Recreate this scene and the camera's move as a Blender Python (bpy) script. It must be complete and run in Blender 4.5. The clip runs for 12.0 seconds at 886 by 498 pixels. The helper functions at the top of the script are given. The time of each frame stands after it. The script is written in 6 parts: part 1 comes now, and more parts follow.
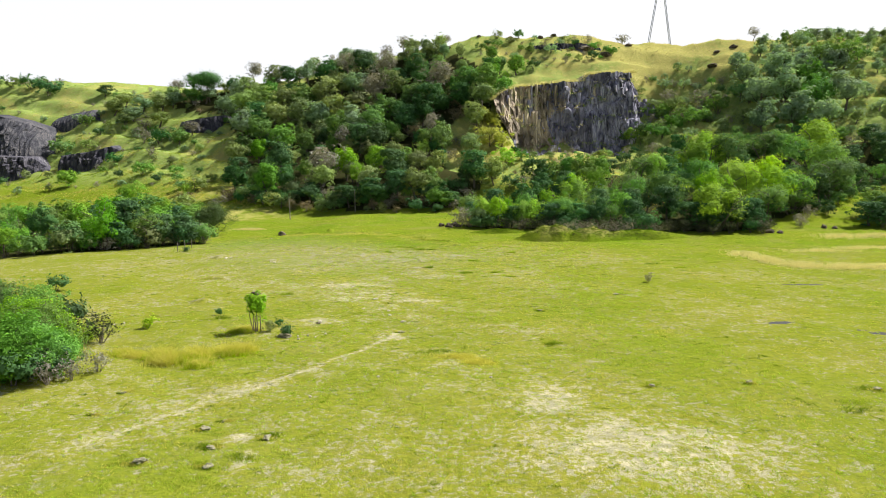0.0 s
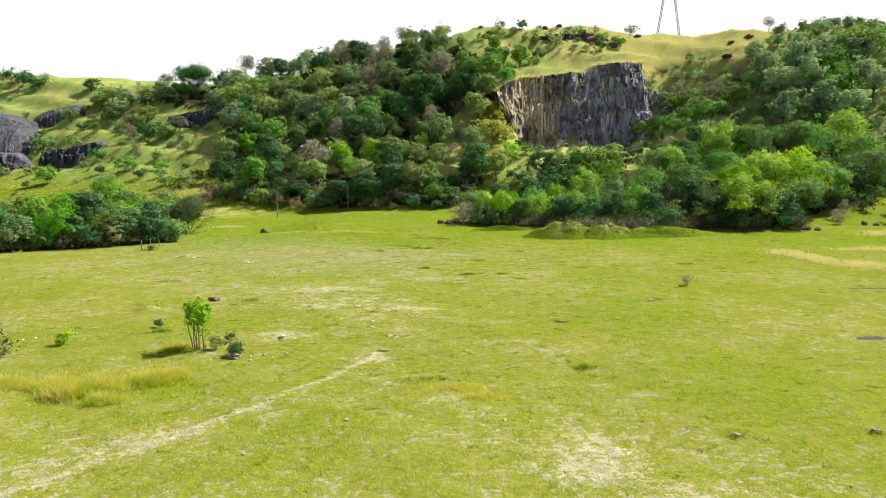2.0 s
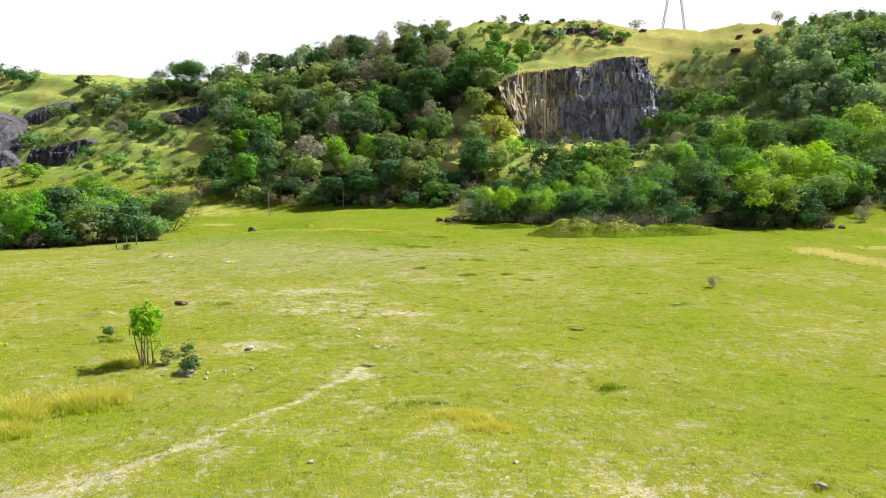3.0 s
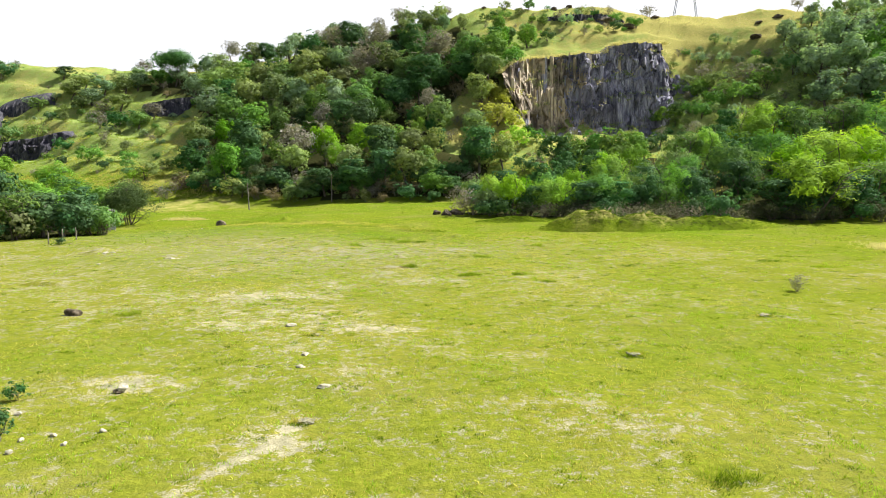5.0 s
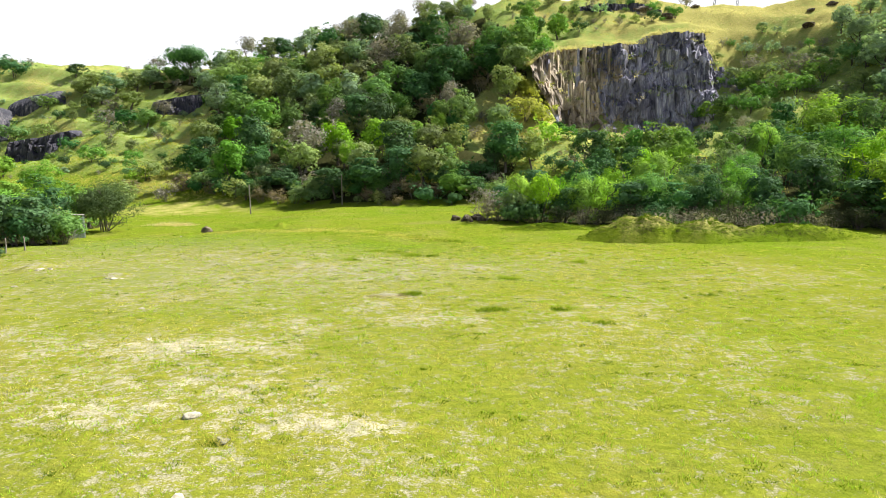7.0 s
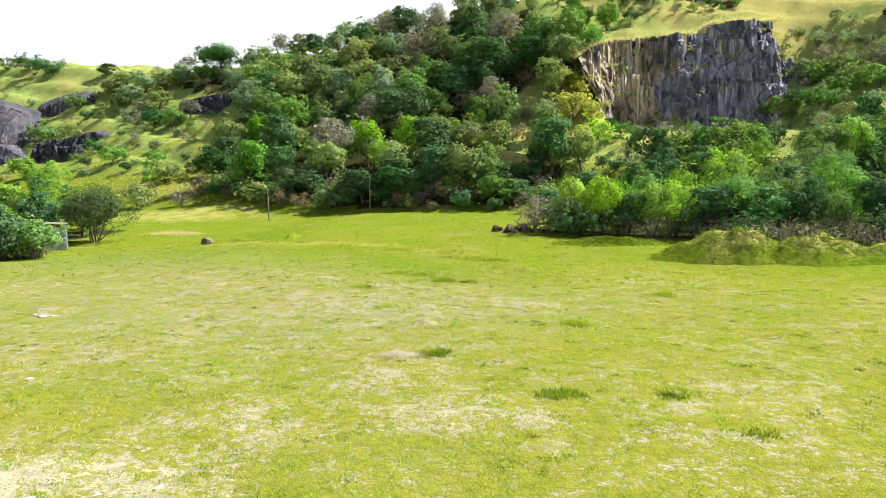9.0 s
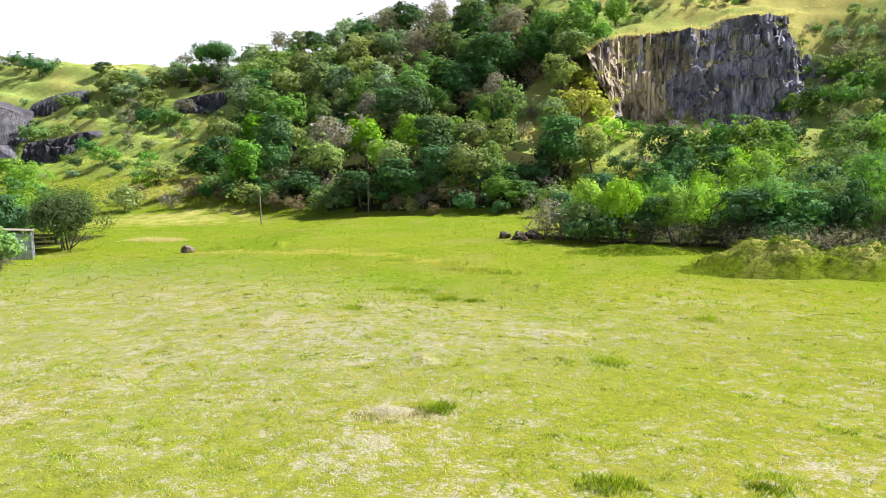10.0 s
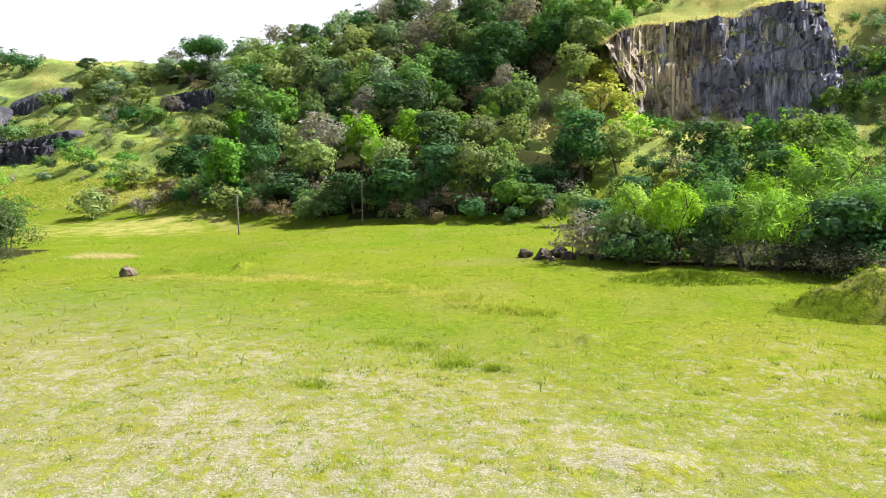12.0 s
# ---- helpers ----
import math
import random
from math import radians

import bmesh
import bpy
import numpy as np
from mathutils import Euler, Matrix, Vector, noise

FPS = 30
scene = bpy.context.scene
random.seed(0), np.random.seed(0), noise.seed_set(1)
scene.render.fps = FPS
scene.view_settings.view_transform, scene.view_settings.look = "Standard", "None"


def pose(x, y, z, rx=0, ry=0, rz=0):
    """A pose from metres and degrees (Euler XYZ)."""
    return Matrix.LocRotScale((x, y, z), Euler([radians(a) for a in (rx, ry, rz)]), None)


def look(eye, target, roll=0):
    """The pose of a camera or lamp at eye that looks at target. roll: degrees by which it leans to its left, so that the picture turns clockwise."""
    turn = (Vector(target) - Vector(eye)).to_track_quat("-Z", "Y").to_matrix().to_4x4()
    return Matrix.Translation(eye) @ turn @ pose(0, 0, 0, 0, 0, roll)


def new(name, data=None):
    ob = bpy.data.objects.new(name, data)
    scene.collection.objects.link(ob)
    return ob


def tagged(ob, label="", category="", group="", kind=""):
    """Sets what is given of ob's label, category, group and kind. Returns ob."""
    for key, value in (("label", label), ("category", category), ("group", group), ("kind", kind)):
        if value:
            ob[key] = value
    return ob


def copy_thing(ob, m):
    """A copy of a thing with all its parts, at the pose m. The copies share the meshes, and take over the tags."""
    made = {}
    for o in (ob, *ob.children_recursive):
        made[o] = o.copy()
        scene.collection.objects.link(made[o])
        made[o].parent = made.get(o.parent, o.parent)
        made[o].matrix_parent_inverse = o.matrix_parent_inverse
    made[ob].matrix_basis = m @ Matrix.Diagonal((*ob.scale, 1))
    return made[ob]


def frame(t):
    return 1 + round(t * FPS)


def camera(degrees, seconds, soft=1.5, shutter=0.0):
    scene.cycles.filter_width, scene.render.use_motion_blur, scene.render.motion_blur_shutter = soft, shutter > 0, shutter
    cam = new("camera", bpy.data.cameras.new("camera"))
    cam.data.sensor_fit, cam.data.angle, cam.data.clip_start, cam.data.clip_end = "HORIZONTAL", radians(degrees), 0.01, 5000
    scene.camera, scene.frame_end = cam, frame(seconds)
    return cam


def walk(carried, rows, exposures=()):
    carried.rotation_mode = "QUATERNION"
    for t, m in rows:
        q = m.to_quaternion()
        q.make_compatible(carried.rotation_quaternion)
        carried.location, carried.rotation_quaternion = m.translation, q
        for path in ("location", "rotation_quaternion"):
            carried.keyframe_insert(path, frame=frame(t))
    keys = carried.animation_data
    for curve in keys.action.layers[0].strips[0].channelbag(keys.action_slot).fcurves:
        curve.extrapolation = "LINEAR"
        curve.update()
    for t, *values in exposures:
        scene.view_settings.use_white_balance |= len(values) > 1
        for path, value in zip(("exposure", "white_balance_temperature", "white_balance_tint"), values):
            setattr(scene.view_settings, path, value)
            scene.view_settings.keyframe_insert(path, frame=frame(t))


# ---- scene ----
cam = camera(66.4, 12.0, soft=0.7)
EXPOSURE = 0.97
METRES, EYE, TILT, LEAN, TURN = 70.0, 11.75, 0.0, 0.0, 0.0
ROWS = [
    (0.0, 0.0, 0.0, 0.0, -0.06, -7.24, 0.44),
    (0.5, 0.0005, 0.0343, -0.0017, -0.04, -7.18, 0.44),
    (1.0, 0.0011, 0.0714, -0.0081, -0.03, -7.15, 0.45),
    (1.5, 0.0023, 0.1106, -0.0167, -0.0, -7.1, 0.46),
    (2.0, 0.0037, 0.1518, -0.0254, 0.02, -7.07, 0.46),
    (2.5, 0.0057, 0.1936, -0.0327, 0.05, -7.02, 0.45),
    (3.0, 0.0067, 0.2357, -0.0396, 0.07, -6.97, 0.46),
    (5.0, 0.0124, 0.4122, -0.0703, 0.16, -6.79, 0.42),
    (5.5, 0.0147, 0.4565, -0.0763, 0.2, -6.76, 0.43),
    (6.0, 0.0168, 0.4993, -0.0767, 0.24, -6.73, 0.42),
    (6.5, 0.0188, 0.542, -0.0762, 0.85, -6.68, 0.42),
    (7.0, 0.0208, 0.5836, -0.0759, 2.33, -6.6, 0.43),
    (7.5, 0.0204, 0.6245, -0.0751, 4.17, -6.54, 0.4),
    (9.5, 0.0091, 0.7861, -0.0762, 5.65, -6.37, 0.41),
    (10.0, 0.0052, 0.825, -0.0752, 5.79, -6.34, 0.43),
    (10.5, 0.0014, 0.8652, -0.0739, 5.87, -6.31, 0.45),
    (11.0, -0.0028, 0.906, -0.0726, 5.93, -6.28, 0.45),
    (11.5, -0.0081, 0.9478, -0.0725, 6.0, -6.23, 0.45),
    (12.0, -0.0132, 0.9912, -0.0737, 6.09, -6.21, 0.46),
]
walk(cam, [(t, pose(0, 0, EYE, TILT, LEAN, TURN) @ pose(METRES * x, METRES * y, METRES * z, 90 + pitch, roll, yaw)) for t, x, y, z, yaw, pitch, roll in ROWS],
     exposures=((0.0, EXPOSURE, 6500, 10), (3.0, EXPOSURE + 0.07, 6500, 10), (6.0, EXPOSURE + 0.24, 6450, 11), (9.0, EXPOSURE + 0.32, 6350, 13), (12.0, EXPOSURE + 0.36, 6250, 15)))

# ---- daylight: high sun from the right and a little behind the hill, bright hazy sky ----
TO_SUN = Vector((0.80, 0.44, 0.98)).normalized()
world = bpy.data.worlds.new("world")
scene.world = world
world.use_nodes = True
sky = world.node_tree.nodes.new("ShaderNodeTexSky")
sky.sky_type, sky.sun_disc = "NISHITA", False
sky.sun_elevation = math.asin(TO_SUN.z)
sky.sun_rotation = math.atan2(TO_SUN.x, TO_SUN.y)
sky.air_density, sky.dust_density, sky.ozone_density = 1.0, 3.5, 0.8
back = world.node_tree.nodes["Background"]
back.inputs["Strength"].default_value = 0.055
haze = world.node_tree.nodes.new("ShaderNodeMix")
haze.data_type = "RGBA"
rise = world.node_tree.nodes.new("ShaderNodeSeparateXYZ")
thins = world.node_tree.nodes.new("ShaderNodeMapRange")
for name, value in (("From Min", 0.23), ("From Max", 0.31), ("To Min", 0.85), ("To Max", 0.0)):
    thins.inputs[name].default_value = value
world.node_tree.links.new(world.node_tree.nodes.new("ShaderNodeTexCoord").outputs["Generated"], rise.inputs[0])
world.node_tree.links.new(rise.outputs[2], thins.inputs["Value"])
world.node_tree.links.new(thins.outputs["Result"], haze.inputs[0])
haze.inputs[7].default_value = (10.5, 10.55, 11.0, 1.0)
world.node_tree.links.new(sky.outputs[0], haze.inputs[6])
world.node_tree.links.new(haze.outputs[2], back.inputs["Color"])
sun = new("sun", bpy.data.lights.new("sun", "SUN"))
sun.data.energy, sun.data.angle, sun.data.color = 5.0, radians(0.6), (1.0, 0.97, 0.91)
sun.matrix_world = look((0, 0, 300), Vector((0, 0, 300)) - TO_SUN)


# ---- materials ----
class Nodes:
    """A short way to write node trees."""

    def __init__(self, name):
        self.mat = bpy.data.materials.new(name)
        self.mat.use_nodes = True
        self.tree = self.mat.node_tree
        self.bsdf = self.tree.nodes["Principled BSDF"]
        self.out = self.tree.nodes["Material Output"]

    def put(self, kind, ins=(), operation="", data_type="", attribute_name=""):
        n = self.tree.nodes.new(kind)
        if operation:
            n.operation = operation
        if data_type:
            n.data_type = data_type
        if attribute_name:
            n.attribute_name = attribute_name
        for key, value in dict(ins).items():
            self.set(n.inputs[key], value)
        return n

    def set(self, socket, value):
        if isinstance(value, bpy.types.NodeSocket):
            self.tree.links.new(value, socket)
        else:
            socket.default_value = value

    def pos(self):
        return self.put("ShaderNodeNewGeometry").outputs["Position"]

    def noise(self, vec, scale, detail=4.0, rough=0.55):
        return self.put("ShaderNodeTexNoise", {"Vector": vec, "Scale": scale, "Detail": detail, "Roughness": rough}).outputs["Fac"]

    def ramp(self, fac, lo, hi):
        return self.put("ShaderNodeMapRange", {"Value": fac, "From Min": lo, "From Max": hi}).outputs["Result"]

    def math(self, op, a, b=0.0):
        return self.put("ShaderNodeMath", {0: a, 1: b}, operation=op).outputs[0]

    def mix(self, fac, a, b):
        n = self.put("ShaderNodeMix", {"Factor": fac}, data_type="RGBA")
        for socket, value in ((n.inputs[6], a), (n.inputs[7], b)):
            self.set(socket, (*value, 1.0) if isinstance(value, tuple) else value)
        return n.outputs[2]

    def attr(self, name):
        return self.put("ShaderNodeAttribute", attribute_name=name).outputs["Fac"]

    def bump(self, height, strength, distance):
        n = self.put("ShaderNodeBump", {"Height": height, "Strength": strength, "Distance": distance})
        self.set(self.bsdf.inputs["Normal"], n.outputs[0])

    def done(self, colour, rough=0.9, spec=0.2):
        self.set(self.bsdf.inputs["Base Color"], (*colour, 1.0) if isinstance(colour, tuple) else colour)
        self.set(self.bsdf.inputs["Roughness"], rough)
        self.set(self.bsdf.inputs["Specular IOR Level"], spec)
        return self.mat


def ground_material():
    n = Nodes("grassland")
    p = n.pos()
    broad, mid, fine, grit = n.noise(p, 0.06, 3), n.noise(p, 0.45, 5), n.noise(p, 2.6, 5, 0.65), n.noise(p, 9.0, 4, 0.75)
    green = n.mix(n.ramp(broad, 0.38, 0.62), (0.108, 0.172, 0.009), (0.146, 0.182, 0.014))
    green = n.mix(n.ramp(mid, 0.45, 0.75), green, (0.165, 0.182, 0.026))
    green = n.mix(n.math("MULTIPLY", n.ramp(fine, 0.50, 0.72), 0.6), green, (0.070, 0.108, 0.006))
    green = n.mix(n.math("MULTIPLY", n.ramp(grit, 0.54, 0.70), 0.4), green, (0.060, 0.092, 0.005))
    swathe = n.noise(p, 0.17, 4, 0.6)
    green = n.mix(n.math("MULTIPLY", n.ramp(swathe, 0.52, 0.70), 0.45), green, (0.094, 0.152, 0.008))
    green = n.mix(n.math("MULTIPLY", n.ramp(swathe, 0.48, 0.34), 0.45), green, (0.180, 0.172, 0.052))
    green = n.mix(n.math("MULTIPLY", n.ramp(n.attr("bare"), 0.10, 0.40), 0.75), green, n.mix(n.ramp(fine, 0.35, 0.68), (0.232, 0.206, 0.032), (0.114, 0.124, 0.014)))
    upland = n.mix(n.ramp(fine, 0.3, 0.7), (0.300, 0.375, 0.105), (0.165, 0.240, 0.062))
    upland = n.mix(n.math("MULTIPLY", n.ramp(mid, 0.46, 0.64), 0.65), upland, (0.120, 0.190, 0.050))
    upland = n.mix(n.math("MULTIPLY", n.ramp(n.noise(p, 1.1, 4, 0.65), 0.52, 0.66), 0.55), upland, (0.400, 0.385, 0.165))
    upland = n.mix(n.math("MULTIPLY", n.ramp(grit, 0.52, 0.66), 0.5), upland, (0.085, 0.125, 0.040))
    green = n.mix(n.attr("hill"), green, upland)
    dry = n.mix(n.ramp(fine, 0.35, 0.7), (0.420, 0.365, 0.130), (0.240, 0.238, 0.068))
    col = n.mix(n.ramp(n.math("ADD", n.attr("dry"), n.math("MULTIPLY", n.math("SUBTRACT", mid, 0.5), 1.2)), 0.25, 0.75), green, dry)
    clod, crumb, breaks = n.noise(p, 3.6, 5, 0.68), n.noise(p, 17.0, 3, 0.7), n.noise(p, 1.1, 4, 0.6)
    pale = n.math("MULTIPLY", n.ramp(n.noise(p, 1.6, 4, 0.6), 0.40, 0.66), n.math("MULTIPLY", n.attr("pale"), n.ramp(n.attr("bare"), 0.25, 0.50)))
    soil = n.mix(n.ramp(crumb, 0.35, 0.70), (0.200, 0.190, 0.122), (0.325, 0.305, 0.215))
    soil = n.mix(pale, soil, n.mix(n.ramp(crumb, 0.40, 0.65), (0.350, 0.315, 0.205), (0.540, 0.490, 0.340)))
    lack = n.math("ADD", n.math("MULTIPLY", n.math("SUBTRACT", clod, 0.5), 3.2), n.math("MULTIPLY", n.math("SUBTRACT", n.attr("bare"), 0.42), 2.4))
    lack = n.math("ADD", lack, n.math("MULTIPLY", n.math("SUBTRACT", mid, 0.5), 1.4))
    lack = n.math("ADD", lack, n.math("MULTIPLY", n.math("SUBTRACT", breaks, 0.5), 1.6))
    lack = n.math("ADD", lack, n.math("MULTIPLY", n.math("SUBTRACT", crumb, 0.5), 2.2))
    worn = n.ramp(lack, -0.10, 0.34)
    col = n.mix(n.math("MULTIPLY", n.ramp(clod, 0.47, 0.32), 0.60), col, (0.225, 0.262, 0.026))
    col = n.mix(n.math("MULTIPLY", n.ramp(clod, 0.52, 0.66), 0.34), col, (0.066, 0.094, 0.007))
    col = n.mix(n.math("MULTIPLY", n.ramp(crumb, 0.50, 0.70), 0.30), col, (0.070, 0.092, 0.008))
    col = n.mix(n.math("MULTIPLY", n.ramp(crumb, 0.46, 0.30), 0.40), col, (0.250, 0.275, 0.040))
    thin = n.math("MULTIPLY", n.attr("thin"), n.ramp(n.math("ADD", n.math("MULTIPLY", breaks, 0.6), n.math("MULTIPLY", clod, 0.4)), 0.40, 0.58))
    earth = n.mix(n.ramp(crumb, 0.35, 0.68), (0.150, 0.146, 0.098), (0.285, 0.275, 0.200))
    col = n.mix(n.math("MULTIPLY", n.ramp(thin, 0.0, 1.0), 0.66), col, earth)
    col = n.mix(n.math("MULTIPLY", worn, 0.85), col, soil)
    # Leaf litter, near black: shade under the trees is put into its colour.
    litter_shade = n.mix(fine, (0.016, 0.022, 0.008), (0.055, 0.054, 0.020))
    col = n.mix(n.ramp(n.math("ADD", n.attr("litter_shade"), n.math("SUBTRACT", fine, 0.5)), 0.35, 0.65), col, litter_shade)
    mud = n.mix(grit, (0.045, 0.045, 0.055), (0.110, 0.105, 0.100))
    col = n.mix(n.ramp(n.math("ADD", n.attr("wet"), n.math("SUBTRACT", fine, 0.5)), 0.45, 0.6), col, mud)
    turf = n.math("SUBTRACT", n.math("MULTIPLY", crumb, 0.30), n.math("MULTIPLY", clod, 1.0))
    n.bump(n.math("ADD", turf, n.math("MULTIPLY", grit, 0.35)), 0.6, 0.16)
    return n.done(col, 1.0, 0.0)


def leaf_material(name, light, deep, through_light=0.30, wander=0.5):
    """Leaves that differ from leaf to leaf and from plant to plant, and let some light through."""
    n = Nodes(name)
    isle = n.put("ShaderNodeNewGeometry").outputs["Random Per Island"]
    plant = n.put("ShaderNodeObjectInfo").outputs["Random"]
    col = n.mix(n.put("ShaderNodeMapRange", {"Value": isle, "To Min": 0.45, "To Max": 1.0}).outputs["Result"], deep, light)
    hue = n.put("ShaderNodeHueSaturation", {"Hue": n.put("ShaderNodeMapRange", {"Value": plant, "To Min": 0.5 - 0.045 * wander, "To Max": 0.5 + 0.03 * wander}).outputs["Result"],
                                           "Saturation": n.put("ShaderNodeMapRange", {"Value": n.math("FRACT", n.math("MULTIPLY", plant, 7.3)), "To Min": 1.0 - 0.35 * wander, "To Max": 1.05}).outputs["Result"],
                                           "Value": n.put("ShaderNodeMapRange", {"Value": n.math("FRACT", n.math("MULTIPLY", plant, 3.7)), "To Min": 1.0 - 0.5 * wander, "To Max": 1.0 + 0.5 * wander}).outputs["Result"],
                                           "Color": col}).outputs[0]
    n.done(hue, 0.75, 0.06)
    warm = n.put("ShaderNodeMix", {"Factor": 1.0, 6: hue, 7: (1.15, 1.2, 0.55, 1.0)}, data_type="RGBA")
    warm.blend_type = "MULTIPLY"
    glow = n.put("ShaderNodeBsdfTranslucent", {"Color": warm.outputs[2]})
    both = n.put("ShaderNodeMixShader", {0: through_light, 1: n.bsdf.outputs[0], 2: glow.outputs[0]})
    n.set(n.out.inputs["Surface"], both.outputs[0])
    return n.mat


def bark_material(name, a, b):
    n = Nodes(name)
    p = n.pos()
    stretch = n.put("ShaderNodeMapping", {"Vector": p, "Scale": (6.0, 6.0, 1.2)}).outputs[0]
    f = n.noise(stretch, 2.0, 5, 0.65)
    n.bump(f, 0.8, 0.05)
    return n.done(n.mix(n.ramp(f, 0.35, 0.7), a, b), 0.9, 0.15)


def rock_material(name, dark, mid, light, tall=0.35, clean=0.0):
    """Weathered rock with upright streaks, pale lichen and rusty stains."""
    n = Nodes(name)
    p = n.pos()
    streak = n.put("ShaderNodeMapping", {"Vector": p, "Scale": (1.0, 1.0, tall)}).outputs[0]
    a, b, c = n.noise(streak, 0.7, 6, 0.7), n.noise(streak, 3.2, 6, 0.7), n.noise(p, 0.16, 3)
    col = n.mix(n.ramp(a, 0.38 - clean, 0.62 - clean), dark, mid)
    col = n.mix(n.ramp(b, 0.35 - clean, 0.55 - clean), dark, col)
    col = n.mix(n.math("MULTIPLY", n.ramp(b, 0.49, 0.68), n.ramp(c, 0.38, 0.58)), col, light)
    plant = n.put("ShaderNodeObjectInfo").outputs["Random"]
    broad = n.noise(n.put("ShaderNodeMapping", {"Vector": p, "Scale": (1.0, 1.0, 0.45)}).outputs[0], 0.27, 4, 0.6)
    col = n.mix(n.math("MULTIPLY", n.ramp(broad, 0.45, 0.60), 0.7), col, dark)
    col = n.mix(n.math("MULTIPLY", n.ramp(plant, 0.72, 0.95), 0.35), col, dark)
    col = n.mix(n.math("MULTIPLY", n.ramp(plant, 0.28, 0.05), 0.15), col, light)
    n.bump(n.math("ADD", n.math("MULTIPLY", b, 0.7), n.math("MULTIPLY", a, 0.6)), 1.0, 0.35)
    return n.done(col, 0.85, 0.25)


def plain_material(name, a, b, scale=6.0, rough=0.8, metal=0.0):
    n = Nodes(name)
    f = n.noise(n.pos(), scale, 5, 0.6)
    n.bsdf.inputs["Metallic"].default_value = metal
    n.bump(f, 0.3, 0.01)
    return n.done(n.mix(n.ramp(f, 0.35, 0.7), a, b), rough, 0.3)


GRASSLAND = ground_material()
LEAF_MID = leaf_material("leaves_mid_green", (0.150, 0.295, 0.060), (0.050, 0.115, 0.030), 0.38, 0.6)
LEAF_DARK = leaf_material("leaves_dark_green", (0.074, 0.180, 0.052), (0.018, 0.056, 0.024), 0.30, 0.5)
LEAF_BRIGHT = leaf_material("leaves_bright_green", (0.185, 0.385, 0.030), (0.026, 0.095, 0.010), 0.36, 0.5)
LEAF_LIME = leaf_material("leaves_yellow_green", (0.345, 0.560, 0.030), (0.050, 0.150, 0.012), 0.42, 0.4)
LEAF_OLIVE = leaf_material("leaves_olive", (0.245, 0.330, 0.108), (0.088, 0.138, 0.050), 0.40, 0.6)
# Sage leaf green paled and blued so that distant haze is in the colour.
LEAF_HAZED = leaf_material("leaves_hazed_green", (0.262, 0.380, 0.220), (0.115, 0.185, 0.118), 0.42, 0.4)
LEAF_GREY = leaf_material("leaves_grey_dry", (0.275, 0.260, 0.215), (0.115, 0.110, 0.092), 0.30, 0.4)
LEAF_OCHRE = leaf_material("leaves_ochre", (0.400, 0.420, 0.085), (0.180, 0.200, 0.045), 0.45, 0.3)
LEAF_RUST = leaf_material("leaves_brown", (0.270, 0.225, 0.130), (0.110, 0.092, 0.056), 0.32, 0.4)
SPREAD_LEAF = leaf_material("leaves_grey_olive", (0.115, 0.175, 0.065), (0.036, 0.062, 0.026), 0.30, 0.3)
# Olive bramble leaves with the thicket's shade put into their colour.
LEAF_SHADE = leaf_material("leaves_shaded_olive", (0.070, 0.090, 0.040), (0.020, 0.028, 0.016), 0.20, 0.4)
GRASS_GREEN = leaf_material("grass_blades_green", (0.260, 0.350, 0.024), (0.130, 0.200, 0.014), 0.45, 0.2)
GRASS_LUSH = leaf_material("grass_blades_lush", (0.310, 0.460, 0.022), (0.170, 0.280, 0.014), 0.5, 0.2)
GRASS_DEEP = leaf_material("grass_blades_deep_green", (0.130, 0.200, 0.014), (0.070, 0.115, 0.010), 0.35, 0.2)
GRASS_DRY = leaf_material("grass_blades_dry", (0.530, 0.490, 0.125), (0.310, 0.300, 0.065), 0.5, 0.2)
GRASS_PALE = leaf_material("grass_blades_pale", (0.600, 0.530, 0.330), (0.340, 0.310, 0.160), 0.45, 0.2)
BARK = bark_material("bark_grey_brown", (0.060, 0.050, 0.040), (0.170, 0.145, 0.115))
TWIG = bark_material("bark_pale_twigs", (0.130, 0.110, 0.085), (0.300, 0.260, 0.210))
# Grey cliff rock, blued and lightened: sky light and haze are in the colour.
ROCK = rock_material("cliff_rock", (0.048, 0.046, 0.068), (0.380, 0.365, 0.480), (0.720, 0.700, 0.730), 0.14, 0.08)
# Tan stone of the west end, with its sunlit warmth put in too.
ROCK_TAN = rock_material("cliff_rock_tan", (0.080, 0.062, 0.052), (0.560, 0.460, 0.330), (0.760, 0.670, 0.480), 0.14, 0.10)
# Ledge rock darkened and blued: the shade on its faces is in the colour.
ROCK_DARK = rock_material("shaded_ledge_rock", (0.028, 0.028, 0.040), (0.130, 0.122, 0.155), (0.320, 0.300, 0.310), 0.2)
DOME = rock_material("streaked_dome_rock", (0.024, 0.026, 0.036), (0.105, 0.100, 0.110), (0.250, 0.230, 0.215), 0.10)
BOULDER = rock_material("brown_boulder", (0.050, 0.038, 0.026), (0.200, 0.152, 0.100), (0.380, 0.320, 0.220), 0.8)
STONE_PALE = plain_material("pale_stone", (0.24, 0.22, 0.15), (0.52, 0.48, 0.38), 9.0)
EARTH = plain_material("dry_earth", (0.105, 0.100, 0.056), (0.310, 0.288, 0.185), 14.0)
WOOD_POLE = plain_material("weathered_pole", (0.13, 0.11, 0.09), (0.28, 0.25, 0.21), 7.0)
STEEL = plain_material("galvanised_steel", (0.22, 0.23, 0.25), (0.36, 0.37, 0.39), 4.0, 0.5, 0.7)
LIMEWASH = plain_material("limewashed_boards", (0.20, 0.215, 0.25), (0.52, 0.54, 0.58), 3.0)

